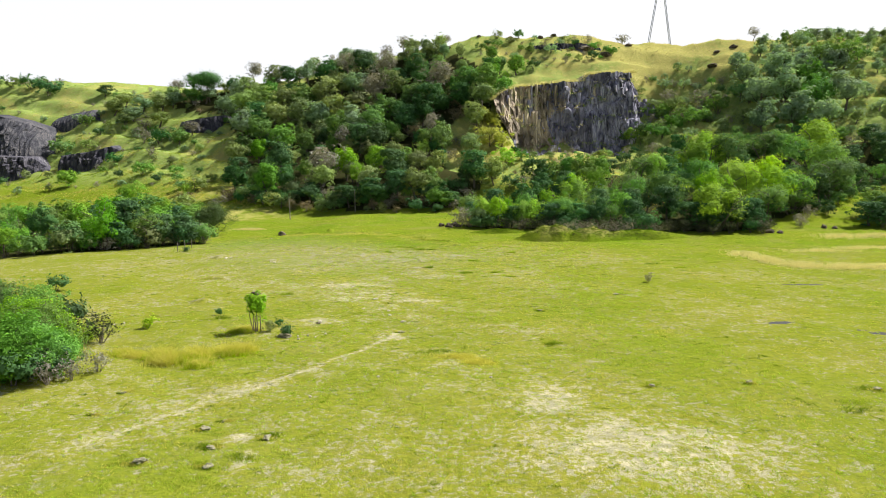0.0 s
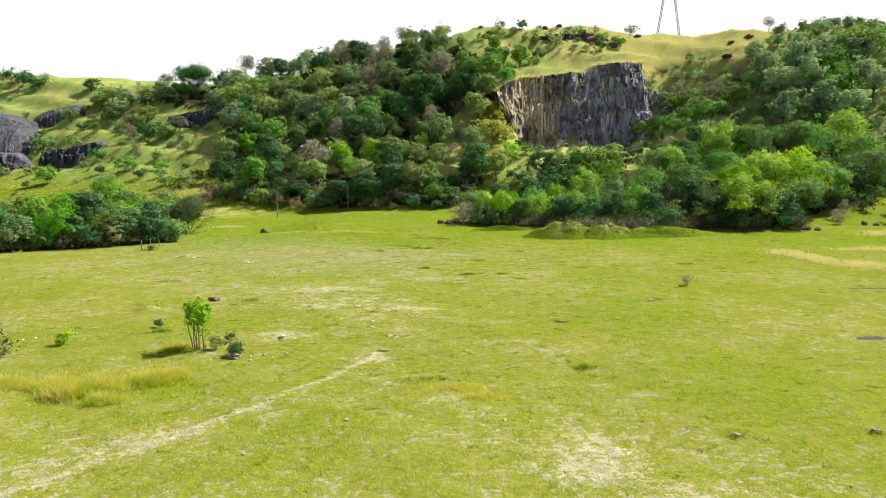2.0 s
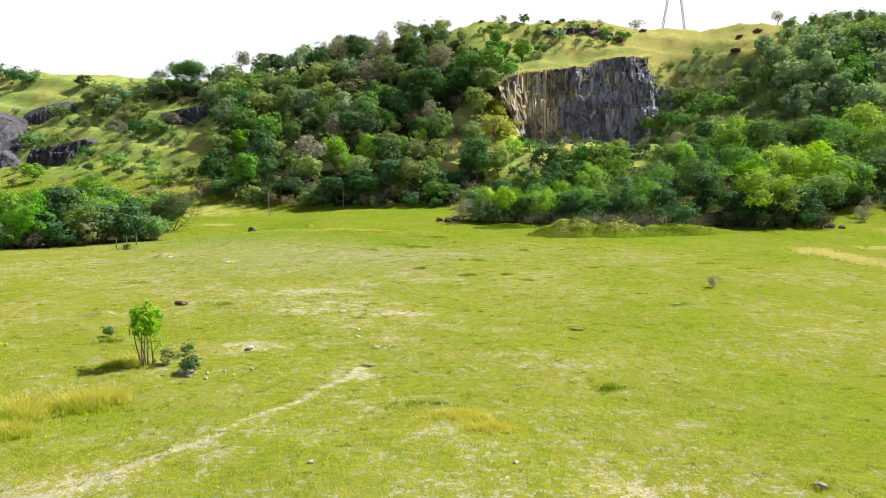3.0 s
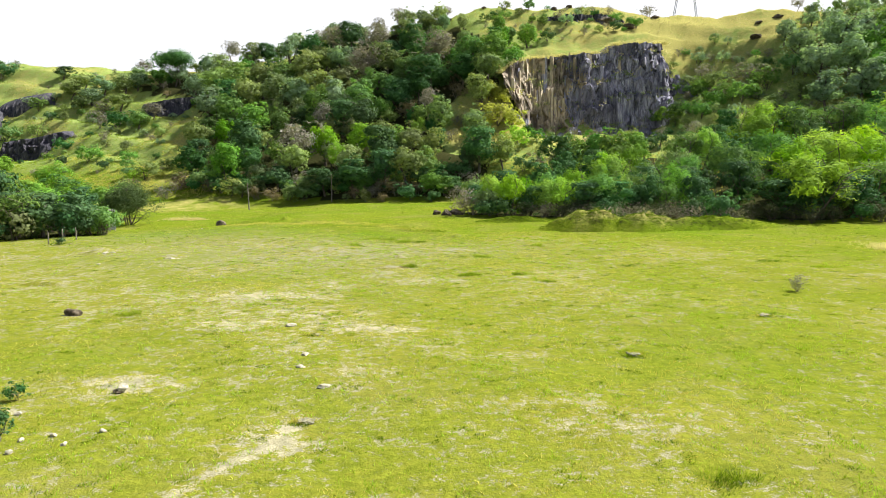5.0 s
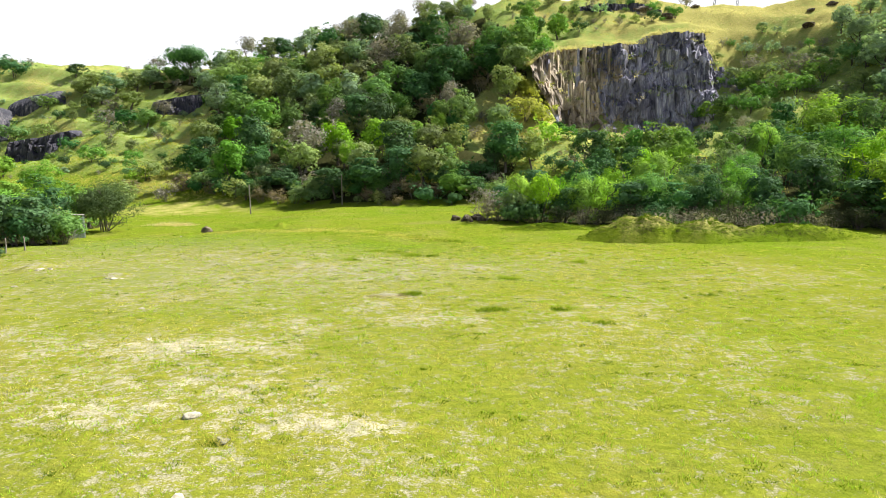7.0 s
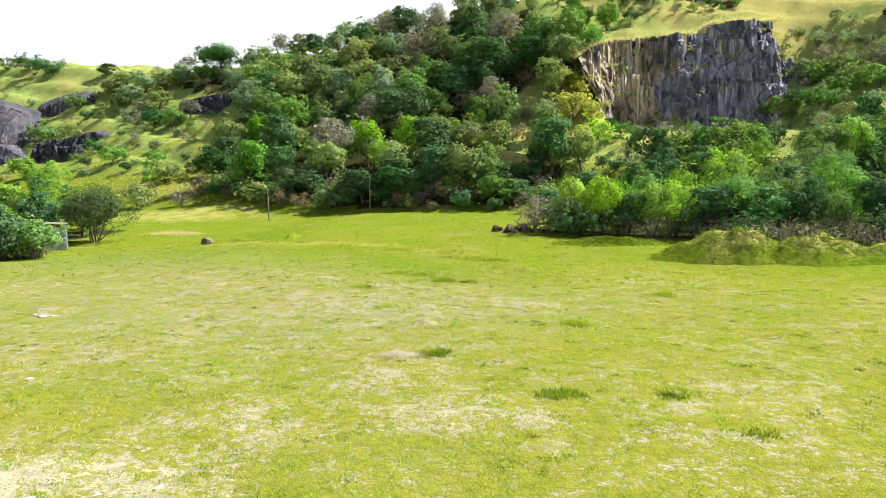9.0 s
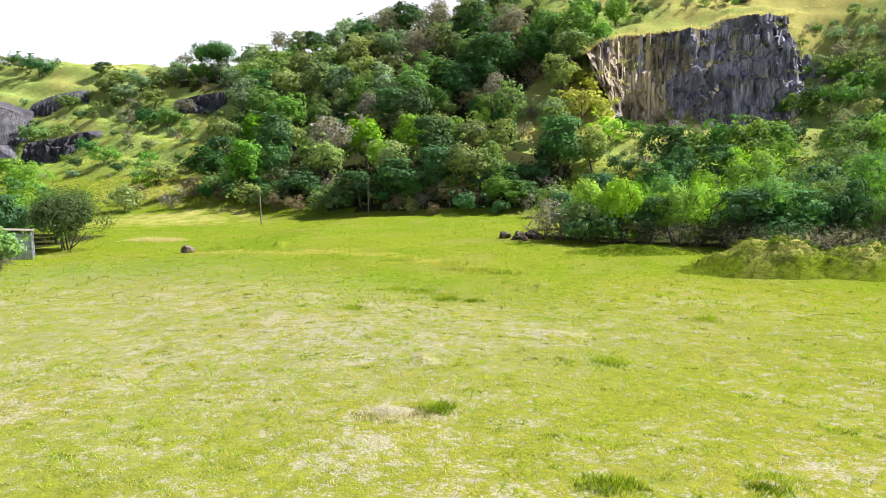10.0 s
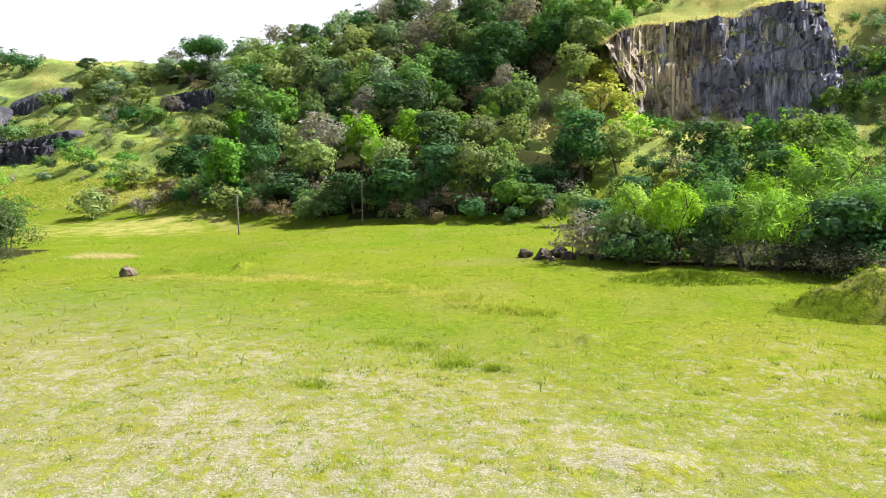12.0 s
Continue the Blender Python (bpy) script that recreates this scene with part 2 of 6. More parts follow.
# ---- lie of the land: sections through the hill, each at its x, as (y, height above the meadow) ----
SECTIONS_WEST = (
    (-420, (190, 0), (225, 8), (252, 24), (285, 42), (330, 48), (400, 48)),
    (-180, (186, 0), (222, 8), (240, 20), (282, 45), (330, 50), (400, 50)),
    (-140, (180, 0), (224, 8), (240, 22), (275, 43), (330, 49), (400, 50)),
    (-118, (177, 0), (219, 8), (231, 17), (264, 38), (300, 44), (400, 49)),
    (-95, (170, 0), (203, 9), (232, 21), (266, 38), (300, 42), (400, 48)),
    (-60, (160, 0), (190, 8), (226, 25), (256, 40), (300, 47), (400, 52)),
    (-25, (150, 0), (172, 8), (207, 21), (240, 44), (290, 54), (400, 56)),
    (10, (149, 0), (163, 8), (182, 14), (208, 33), (242, 54), (400, 58)),
)
SECTIONS_EAST = (
    (15, (146, 0), (162, 8), (179, 14), (189, 24), (198, 31), (242, 54), (400, 58)),
    (22.5, (140, 0), (165, 9), (194, 12.5), (205, 31.5), (220, 40), (241, 54), (400, 58)),
    (48, (112, 0), (150, 5), (202, 14), (213, 38), (243, 54.5), (400, 58)),
    (66, (112, 0), (178, 15), (207, 24), (219, 39), (243, 52), (400, 56)),
    (88, (112, 0), (150, 7), (176, 18), (213, 40), (230, 50), (400, 55)),
    (115, (110, 0), (150, 9), (185, 29), (212, 46), (240, 52), (400, 56)),
    (170, (108, 0), (150, 16), (195, 38), (235, 52), (270, 55), (400, 56)),
    (420, (105, 0), (150, 16), (200, 40), (240, 54), (270, 56), (400, 56)),
)


def smooth(a, b, v):
    t = np.clip((v - a) / (b - a), 0.0, 1.0)
    return t * t * (3 - 2 * t)


def land_grid():
    gx, gy = np.arange(-420.0, 421.0, 2.0), np.arange(-60.0, 401.0, 2.0)
    sections = SECTIONS_WEST + SECTIONS_EAST
    stations = np.array([s[0] for s in sections], float)
    profile = np.array([np.interp(gy, [p[0] for p in s[1:]], [p[1] for p in s[1:]]) for s in sections])
    h = np.array([np.interp(gx, stations, profile[:, j]) for j in range(len(gy))])
    for _ in range(2):
        q = np.pad(h, 1, mode="edge")
        h = (q[:-2, 1:-1] + q[2:, 1:-1] + q[1:-1, :-2] + q[1:-1, 2:] + 2 * q[1:-1, 1:-1]) / 6
    return gx, gy, h


GRID_X, GRID_Y, GRID_H = land_grid()


def waves(x, y):
    """Gentle uneven swells, the same everywhere the ground is asked for."""
    return (0.10 * np.sin(0.31 * x + 0.8 * np.sin(0.13 * y)) * np.sin(0.27 * y + 1.3) + 0.05 * np.sin(0.93 * x + 1.7) * np.cos(0.81 * y + 0.6 * np.sin(0.4 * x))
            + 0.025 * np.sin(2.3 * x + 0.9 * y) * np.sin(1.9 * y - 0.7 * x))


def land(x, y):
    """Height of the ground, for numbers or arrays."""
    x, y = np.asarray(x, float), np.asarray(y, float)
    u = np.clip((x - GRID_X[0]) / 2.0, 0, len(GRID_X) - 1.001)
    v = np.clip((y - GRID_Y[0]) / 2.0, 0, len(GRID_Y) - 1.001)
    i, j = u.astype(int), v.astype(int)
    a, b = u - i, v - j
    hill = (GRID_H[j, i] * (1 - a) + GRID_H[j, i + 1] * a) * (1 - b) + (GRID_H[j + 1, i] * (1 - a) + GRID_H[j + 1, i + 1] * a) * b
    meadow = 0.85 * smooth(94, 116, y) * np.maximum(smooth(-29, -18, x), smooth(146, 168, y))
    ridge = smooth(1.0, 12.0, hill)
    rough = ridge * (0.9 * np.sin(0.21 * x + 1.1 * np.sin(0.11 * y)) * np.sin(0.17 * y) + 0.4 * np.sin(0.63 * x + 0.4 * y) * np.sin(0.55 * y - 0.3 * x))
    rough = rough + ridge * 0.75 * np.sin(1.05 * hill + 0.06 * x + 1.2 * np.sin(0.09 * x)) * (1 - smooth(40, 46, hill))
    return hill + meadow + waves(x, y) * (1 + 1.5 * ridge) + rough


def lz(x, y):
    return float(land(x, y))


def blot(x, y, cx, cy, rx, ry, turn=0.0):
    """1 in the middle of an oval, falling to 0 at its rim."""
    c, s = math.cos(turn), math.sin(turn)
    dx, dy = x - cx, y - cy
    return np.clip(1.2 - np.hypot((c * dx + s * dy) / rx, (c * dy - s * dx) / ry), 0, 1)


def near_line(x, y, line, width):
    """1 on a polyline, 0 at its width."""
    best = np.full(np.shape(x), 1e9)
    for (ax, ay), (bx, by) in zip(line, line[1:]):
        t = np.clip(((x - ax) * (bx - ax) + (y - ay) * (by - ay)) / ((bx - ax) ** 2 + (by - ay) ** 2), 0, 1)
        best = np.minimum(best, np.hypot(x - ax - t * (bx - ax), y - ay - t * (by - ay)))
    return np.clip(1 - best / width, 0, 1)


def inside(x, y, poly):
    """Whether points lie in a polygon of the plan."""
    x, y = np.asarray(x, float), np.asarray(y, float)
    hit = np.zeros(x.shape, bool)
    for (ax, ay), (bx, by) in zip(poly, poly[1:] + poly[:1]):
        if ay != by:
            hit ^= ((ay > y) != (by > y)) & (x < (bx - ax) * (y - ay) / (by - ay) + ax)
    return hit


WOOD = [(-52, 168), (-38, 160), (-22, 152), (2, 150), (9, 158), (5, 176), (14, 190), (15, 214), (6, 230), (-25, 244), (-60, 252), (-100, 268), (-106, 258), (-76, 240), (-64, 216), (-57, 186)]
LOWER_WOOD = [(-52, 168), (-38, 160), (-22, 152), (2, 150), (9, 158), (5, 176), (14, 190), (14, 196), (-61, 200), (-57, 186)]
UPPER_WOOD = [(-61, 202), (14, 198), (15, 214), (6, 230), (-25, 244), (-60, 252), (-100, 268), (-106, 258), (-76, 240), (-64, 216)]
THICKET_EAST = [(4, 115), (12, 112.4), (20, 109), (48, 107.5), (57, 116), (66, 121), (80, 134), (100, 146), (108, 152), (98, 166), (66, 174), (40, 160), (24, 152), (8, 136), (3, 118)]
WOOD_EAST = [(84, 196), (92, 180), (96, 166), (104, 150), (140, 140), (160, 236), (120, 234), (100, 220), (86, 206)]
SCRUB_EAST = [(60, 176), (88, 164), (104, 160), (96, 184), (84, 200), (68, 200)]
THICKET_WEST = [(-57, 87), (-38, 100), (-36, 103), (-41, 104.5), (-41.5, 112), (-44, 127), (-60, 134), (-86, 130), (-82, 96)]
PATH = ((-19, 22.5), (-17.3, 24.8), (-15.8, 26.6), (-14.6, 28.4), (-13.1, 30.4), (-11.9, 32.7), (-10.3, 34.3), (-9.1, 36.4), (-7.4, 38.1), (-6.5, 40.2), (-5.2, 41.7), (-4.6, 43.4), (-3.6, 45.0), (-3.2, 47.4))
DITCH = ((-26, 110), (-18, 108), (-12.7, 108), (-7.5, 105.6), (-4.1, 102.8), (0.3, 100.2))

# worn places of the pasture: x, y, half width, half depth, how bare
WORN = ((8.0, 27.6, 6.5, 3.2, 0.26), (10.5, 24.5, 6.0, 3.0, 0.20), (4.5, 31.7, 2.2, 0.9, 0.22), (5.7, 33.6, 2.6, 1.4, 0.20), (-11.5, 35.4, 4.5, 2.6, 0.16), (-8.9, 65.3, 3.6, 1.3, 0.36), (-10.5, 64.6, 7.0, 4.0, 0.10),
        (-7.6, 59.0, 4.6, 3.4, 0.17), (4.8, 46.8, 3.2, 2.2, 0.22), (-3.9, 45.6, 1.3, 1.0, 0.36), (-9.4, 49.8, 1.5, 0.8, 0.30), (-2.3, 57.3, 3.0, 0.9, 0.14), (-2.8, 51.3, 1.2, 0.8, 0.18))
WORN += ((-6.5, 68.9, 3.6, 1.8, 0.16), (-2.9, 73.4, 0.9, 0.6, 0.36), (-2.8, 75.3, 1.3, 0.7, 0.45), (-5.1, 80.2, 0.8, 0.4, 0.34), (0.0, 69.9, 2.4, 1.4, 0.14), (7.6, 72.0, 3.0, 2.0, 0.14), (-8.8, 85.9, 3.2, 1.8, 0.16), (-6.1, 91.2, 1.6, 1.0, 0.20), (-9.8, 92.9, 1.8, 0.9, 0.16),
         (-11.9, 101.6, 2.2, 0.8, 0.34), (-20.4, 81.6, 1.4, 0.8, 0.16), (-28.6, 86.6, 2.0, 0.9, 0.16), (3.6, 53.6, 1.6, 0.6, 0.20), (-9.2, 57.8, 1.6, 0.9, 0.20), (-1.6, 57.4, 1.2, 0.4, 0.22), (2.0, 84.7, 1.5, 1.0, 0.16), (-8.2, 25.8, 0.35, 1.0, 0.42), (-8.9, 28.1, 0.5, 0.5, 0.42))


def cover(x, y):
    """Share of dry grass, bare soil, leaf litter with shade painted in, and wet mud on the ground."""
    h = land(x, y)
    patchy = np.sin(0.23 * x + 1.4 * np.sin(0.19 * y)) * np.sin(0.21 * y + 0.7 * np.sin(0.31 * x))
    dry = smooth(3, 14, h) * (0.30 + 0.32 * patchy) + 0.6 * blot(x, y, -50, 174, 34, 10) + 0.45 * blot(x, y, -48, 152, 22, 12) + 0.25 * blot(x, y, -62, 140, 26, 16)
    # Eastern hilltop is dried further, to pale it as haze and glare do.
    dry = dry + 0.30 * smooth(38, 50, x) * smooth(206, 216, y) + 0.5 * blot(x, y, 60, 232, 40, 14) + 0.45 * blot(x, y, 0, 163, 7, 5) + 0.4 * near_line(x, y, DITCH, 1.6)
    bare = 0.28 + 0.07 * patchy + 0.04 * smooth(62, 75, y) - 0.42 * smooth(90, 108, y) - 0.12 * smooth(14, 30, x) * smooth(60, 90, y) + 0.10 * near_line(x, y, PATH[:9], 2.6)
    for cx, cy, rx, ry, much in WORN:
        bare = bare + 0.85 * much * blot(x, y, cx, cy, 1.2 * rx, 1.2 * ry)
    bare = (np.minimum(bare, 0.70) + 0.30 * near_line(x, y, PATH[6:], 0.34) + 0.14 * near_line(x, y, PATH[3:7], 0.40) + 0.06 * near_line(x, y, PATH[:4], 0.5)) * (1 - smooth(2, 6, h))
    litter_shade = np.zeros(np.shape(x))
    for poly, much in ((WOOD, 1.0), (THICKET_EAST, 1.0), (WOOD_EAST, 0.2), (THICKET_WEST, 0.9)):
        litter_shade = np.maximum(litter_shade, much * inside(x, y, poly))
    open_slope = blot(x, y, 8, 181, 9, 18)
    litter_shade = litter_shade * (1 - smooth(0.1, 0.5, open_slope))
    dry = dry + 0.5 * open_slope + 0.6 * blot(x, y, 32, 182, 22, 10)
    wet = np.zeros(np.shape(x))
    for cx, cy, rx, ry in ((24.4, 48.0, 1.3, 0.7), (31.2, 51, 0.9, 0.5), (29.7, 44.8, 1.1, 0.8), (34, 63.2, 3.0, 0.8), (29.2, 45.8, 0.6, 0.4)):
        wet = np.maximum(wet, blot(x, y, cx, cy, rx, ry))
    thin = 0.85 * blot(x, y, -13, 85, 17, 13) + 0.5 * blot(x, y, -26, 98, 16, 9) + 0.15 * blot(x, y, -8, 68, 12, 8) + 0.25 * blot(x, y, 8, 86, 9, 5) + 0.4 * blot(x, y, -3, 83, 9, 6)
    return {"hill": smooth(4, 10, h), "dry": dry, "bare": bare, "litter_shade": litter_shade, "wet": wet, "pale": smooth(80, 62, y), "thin": thin}


def quick_mesh(name, verts, corners, sides, material, smooth_faces=False):
    """A mesh from arrays: verts n x 3, the faces' corners in one row, all faces with that many sides."""
    me = bpy.data.meshes.new(name)
    verts, corners = np.ascontiguousarray(verts, np.float32), np.ascontiguousarray(corners, np.int32).ravel()
    count = len(corners) // sides
    me.vertices.add(len(verts))
    me.vertices.foreach_set("co", verts.ravel())
    me.loops.add(len(corners))
    me.loops.foreach_set("vertex_index", corners)
    me.polygons.add(count)
    me.polygons.foreach_set("loop_start", np.arange(0, count * sides, sides, dtype=np.int32))
    me.polygons.foreach_set("use_smooth", np.full(count, smooth_faces))
    me.update(calc_edges=True)
    me.validate()
    me.materials.append(material)
    return me


def build_ground():
    def line(*runs):
        return np.unique(np.concatenate([np.arange(a, b, s) for a, b, s in runs] + [np.array([3000.0])]))
    xs = line((-3000, -600, 400), (-600, -240, 30), (-240, -40, 2), (-40, -20, 0.85), (-20, -2.5, 0.32), (-2.5, 45, 0.85), (45, 240, 2), (240, 600, 30), (600, 3000, 400))
    ys = line((-3000, -200, 400), (-200, 0, 20), (0, 10, 2), (10, 22, 0.85), (22, 48, 0.32), (48, 112, 0.85), (112, 300, 2), (300, 600, 20), (600, 3000, 400))
    gx, gy = np.meshgrid(xs, ys)
    verts = np.stack([gx, gy, land(gx, gy)], -1).reshape(-1, 3)
    w = len(xs)
    a = (np.arange(len(ys) - 1)[:, None] * w + np.arange(w - 1)[None, :]).ravel()
    me = quick_mesh("ground", verts, np.stack([a, a + 1, a + w + 1, a + w], 1), 4, GRASSLAND, True)
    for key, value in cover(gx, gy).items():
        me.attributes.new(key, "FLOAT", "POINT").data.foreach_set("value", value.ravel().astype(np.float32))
    return tagged(new("ground", me), "bright green pasture with pale bare soil, rising to a grassy hill", "ground", kind="structure")


build_ground()


# ---- builders ----
def part(name, me, parent, label=""):
    ob = new(name, me)
    ob.parent = parent
    return tagged(ob, label)


def leaf_mesh(name, centres, normals, sizes, material, rng, slim=0.5, plain=True, ways=None):
    """Pointed leaves, one to each centre: three-cornered, or folded and four-cornered for plants seen near."""
    n = len(centres)
    normals = normals / np.maximum(np.linalg.norm(normals, axis=1, keepdims=True), 1e-6)
    along = np.cross(normals, rng.normal(size=(n, 3)))
    along /= np.maximum(np.linalg.norm(along, axis=1, keepdims=True), 1e-6)
    if ways is not None:
        along = ways - normals * np.sum(ways * normals, 1, keepdims=True)
        along /= np.maximum(np.linalg.norm(along, axis=1, keepdims=True), 1e-6)
    across = np.cross(normals, along)
    s = sizes[:, None]
    if ways is not None:
        root, tip = centres - along * s * 0.7, centres + along * s * 0.75 - np.array([0, 0, 0.22]) * s
        return quick_mesh(name, np.stack([root - across * s * 0.17, root + across * s * 0.17, tip], 1).reshape(-1, 3), np.arange(3 * n), 3, material)
    tip, root = centres + along * s * 0.6 - normals * s * 0.12, centres - along * s * 0.5 - normals * s * 0.1
    left, right = centres + across * s * slim * 0.5 + normals * s * 0.05, centres - across * s * slim * 0.5 + normals * s * 0.05
    if plain:
        far = along * rng.uniform(-0.3, 0.3, (n, 1)) * s
        return quick_mesh(name, np.stack([centres - across * s * 0.42 - along * s * 0.2, centres + across * s * 0.42 + far - along * s * 0.1, tip], 1).reshape(-1, 3), np.arange(3 * n), 3, material)
    verts = np.stack([root, right, tip, left], 1).reshape(-1, 3)
    return quick_mesh(name, verts, np.arange(4 * n), 4, material)


def tube(verts, faces, points, radii, sides=6):
    """Adds a tapered limb along points to lists of verts and quads."""
    start = len(verts)
    for k, (p, r) in enumerate(zip(points, radii)):
        way = (points[min(k + 1, len(points) - 1)] - points[max(k - 1, 0)]).normalized()
        u = way.orthogonal().normalized()
        v = way.cross(u)
        for s in range(sides):
            a = 2 * math.pi * s / sides
            verts.append(p + r * (math.cos(a) * u + math.sin(a) * v))
    for k in range(len(points) - 1):
        for s in range(sides):
            a, b = start + k * sides + s, start + k * sides + (s + 1) % sides
            faces.append((a, b, b + sides, a + sides))


def limb(rnd, root, way, length, bend, steps=5):
    pts, p, d = [root.copy()], root.copy(), way.normalized()
    for _ in range(steps):
        d = (d + Vector((rnd.gauss(0, bend), rnd.gauss(0, bend), rnd.gauss(0.05, bend)))).normalized()
        p = p + d * (length / steps)
        pts.append(p.copy())
    return pts


def make_tree(name, seed, height, spread, material, bark=BARK, bole=0.3, stems=1, leaves=1500, leaf=0.38, clumps=26, flat=0.75, thin=1.0, droop=0.0, label="", category="tree", group="", near=False, fronds=False, splay=0.35):
    """A tree or bush: tapered stems with limbs, and a crown of leaf clumps at the limbs' ends, uneven and with gaps."""
    rnd, rng = random.Random(seed), np.random.default_rng(seed)
    top = new(name)
    verts, faces, ends = [], [], []
    for s in range(stems):
        lean = Vector((rnd.gauss(0, 0.12), rnd.gauss(0, 0.12), 1)) if stems == 1 else Vector((rnd.gauss(0, splay), rnd.gauss(0, splay), 1))
        foot = Vector((rnd.gauss(0, 0.04), rnd.gauss(0, 0.04), -0.02)) * height * (stems > 1)
        foot.z = -0.3
        r = height * 0.026 / stems ** 0.4
        trunk_line = limb(rnd, foot, lean, height * 0.62 + 0.3, 0.08)
        tube(verts, faces, trunk_line, [r * (1.25 - 0.2 * k) for k in range(6)], 7 if near else 4)
        for k in range((9 if near else 7) // stems + 1):
            at = trunk_line[rnd.choice((2, 3, 3, 4, 4, 5))]
            a = rnd.uniform(0, 2 * math.pi)
            way = Vector((math.cos(a), math.sin(a), rnd.uniform(0.15, 1.0)))
            arm = limb(rnd, at, way, spread * rnd.uniform(0.28, 0.5), 0.16, 5 if near else 3)
            tube(verts, faces, arm, [r * 0.5 * (1 - (0.17 if near else 0.28) * q) for q in range(6)], 4 if near else 3)
            ends.append(arm[-1])
            for _ in range(2 if near else 1):
                twig = limb(rnd, arm[rnd.choice((2, 3, 4) if near else (1, 2, 3))], way + Vector((rnd.gauss(0, 0.8), rnd.gauss(0, 0.8), rnd.gauss(0.3, 0.5))), spread * 0.2, 0.2, 3 if near else 2)
                tube(verts, faces, twig, [r * 0.22 * (1 - 0.2 * q) for q in range(4)], 3)
                ends.append(twig[-1])
    part("trunk", quick_mesh(name + "_trunk", [tuple(v) for v in verts], np.array(faces), 4, bark, True), top)
    # the crown is a heap of rounded lobes, leafed on their outer sides, round a core that blocks light
    mid = height * (bole + (1 - bole) * 0.46)
    tall = height * (1 - bole) * 0.46
    pts, nor, siz, way_out = [], [], [], []
    tilt_to = rng.normal(size=3) * np.array([0.12, 0.12, 0.0]) * spread
    for c in range(clumps):
        d = rng.normal(size=3)
        d[2] = d[2] * 0.9 + 0.15
        d /= np.linalg.norm(d)
        reach = rng.uniform(0.35, 0.78) if c % 4 else rng.uniform(0.78, 1.12)
        lobe = spread * (rng.uniform(0.10, 0.22) if c % 4 else rng.uniform(0.07, 0.13))
        centre = np.array([d[0] * spread * 0.5 * reach, d[1] * spread * 0.5 * reach, mid + d[2] * tall * reach * (1 if d[2] < 0 else flat / 0.75)]) + tilt_to * reach * (0.5 + 0.5 * d[2])
        k = int(leaves / clumps * (lobe / spread / 0.155) ** 2 * rng.uniform(0.75, 1.25) * thin)
        q = rng.normal(size=(k, 3))
        q /= np.linalg.norm(q, axis=1, keepdims=True)
        back_side = (q @ d) < -0.25
        q[back_side] = -q[back_side]
        place = centre + q * np.array([lobe, lobe, lobe * 0.8]) * rng.uniform(0.6, 1.1, (k, 1)) ** np.where(rng.random((k, 1)) < 0.18, -1.0, 1.0)
        place[:, 2] -= droop * lobe * (q[:, 0] ** 2 + q[:, 1] ** 2)
        pts.append(place)
        nor.append(q + 0.35 * d + np.array([0.05, 0, 0.30]) + rng.normal(size=(k, 3)) * 0.28)
        way_out.append(q * np.array([1, 1, 0.4]) + np.array([0, 0, 0.75]) + d * 0.5 + rng.normal(size=(k, 3)) * 0.35)
        siz.append(leaf * rng.uniform(0.55, 1.35, k))
    # Oversized inner leaves, added to block light and darken the crown's gaps.
    core = int(leaves * 0.10 * thin)
    q = rng.normal(size=(core, 3))
    q = q / np.linalg.norm(q, axis=1, keepdims=True) * rng.uniform(0.2, 0.68, (core, 1))
    pts.append(np.array([0, 0, mid]) + q * np.array([spread * 0.5, spread * 0.5, tall]))
    nor.append(rng.normal(size=(core, 3)))
    way_out.append(rng.normal(size=(core, 3)))
    siz.append(np.full(core, spread * (0.06 if fronds else 0.11)) * rng.uniform(0.7, 1.2, core))
    for e in ends:
        k = int(7 * thin)
        pts.append(np.array(e) + rng.normal(size=(k, 3)) * spread * 0.045)
        nor.append(rng.normal(size=(k, 3)) + np.array([0, 0, 0.8]))
        way_out.append(rng.normal(size=(k, 3)) + np.array([0, 0, 0.5]))
        siz.append(leaf * rng.uniform(0.5, 1.2, k))
    pts = np.concatenate(pts)
    pts[:, 2] = np.maximum(pts[:, 2], 0.06)
    part("crown", leaf_mesh(name + "_crown", pts, np.concatenate(nor), np.concatenate(siz), material, rng, plain=not near, ways=np.concatenate(way_out) if fronds else None), top)
    return tagged(top, label, category, group)


STANDING = set()


def put_tree(ob, x, y, size=1.0, turn=0.0, sink=0.0, wide=1.0):
    """Stands a tree at x, y on the ground: the first of its kind itself, then copies."""
    m = pose(x, y, lz(x, y) - sink, 0, 0, turn)
    if ob.name in STANDING:
        made = copy_thing(ob, m)
    else:
        made = ob
        made.matrix_basis = m
        STANDING.add(ob.name)
    made.scale = (size * wide, size * wide, size)
    return made


def scatter(rng, poly, gap, edge=0.0):
    """Places in a polygon no nearer to one another than the gap."""
    px, py = [p[0] for p in poly], [p[1] for p in poly]
    got = []
    tries = int(14 * (max(px) - min(px)) * (max(py) - min(py)) / gap ** 2)
    for _ in range(tries):
        x, y = rng.uniform(min(px), max(px)), rng.uniform(min(py), max(py))
        if inside(x, y, poly) and all((x - a) ** 2 + (y - b) ** 2 > gap * gap for a, b in got):
            got.append((x, y))
    return got


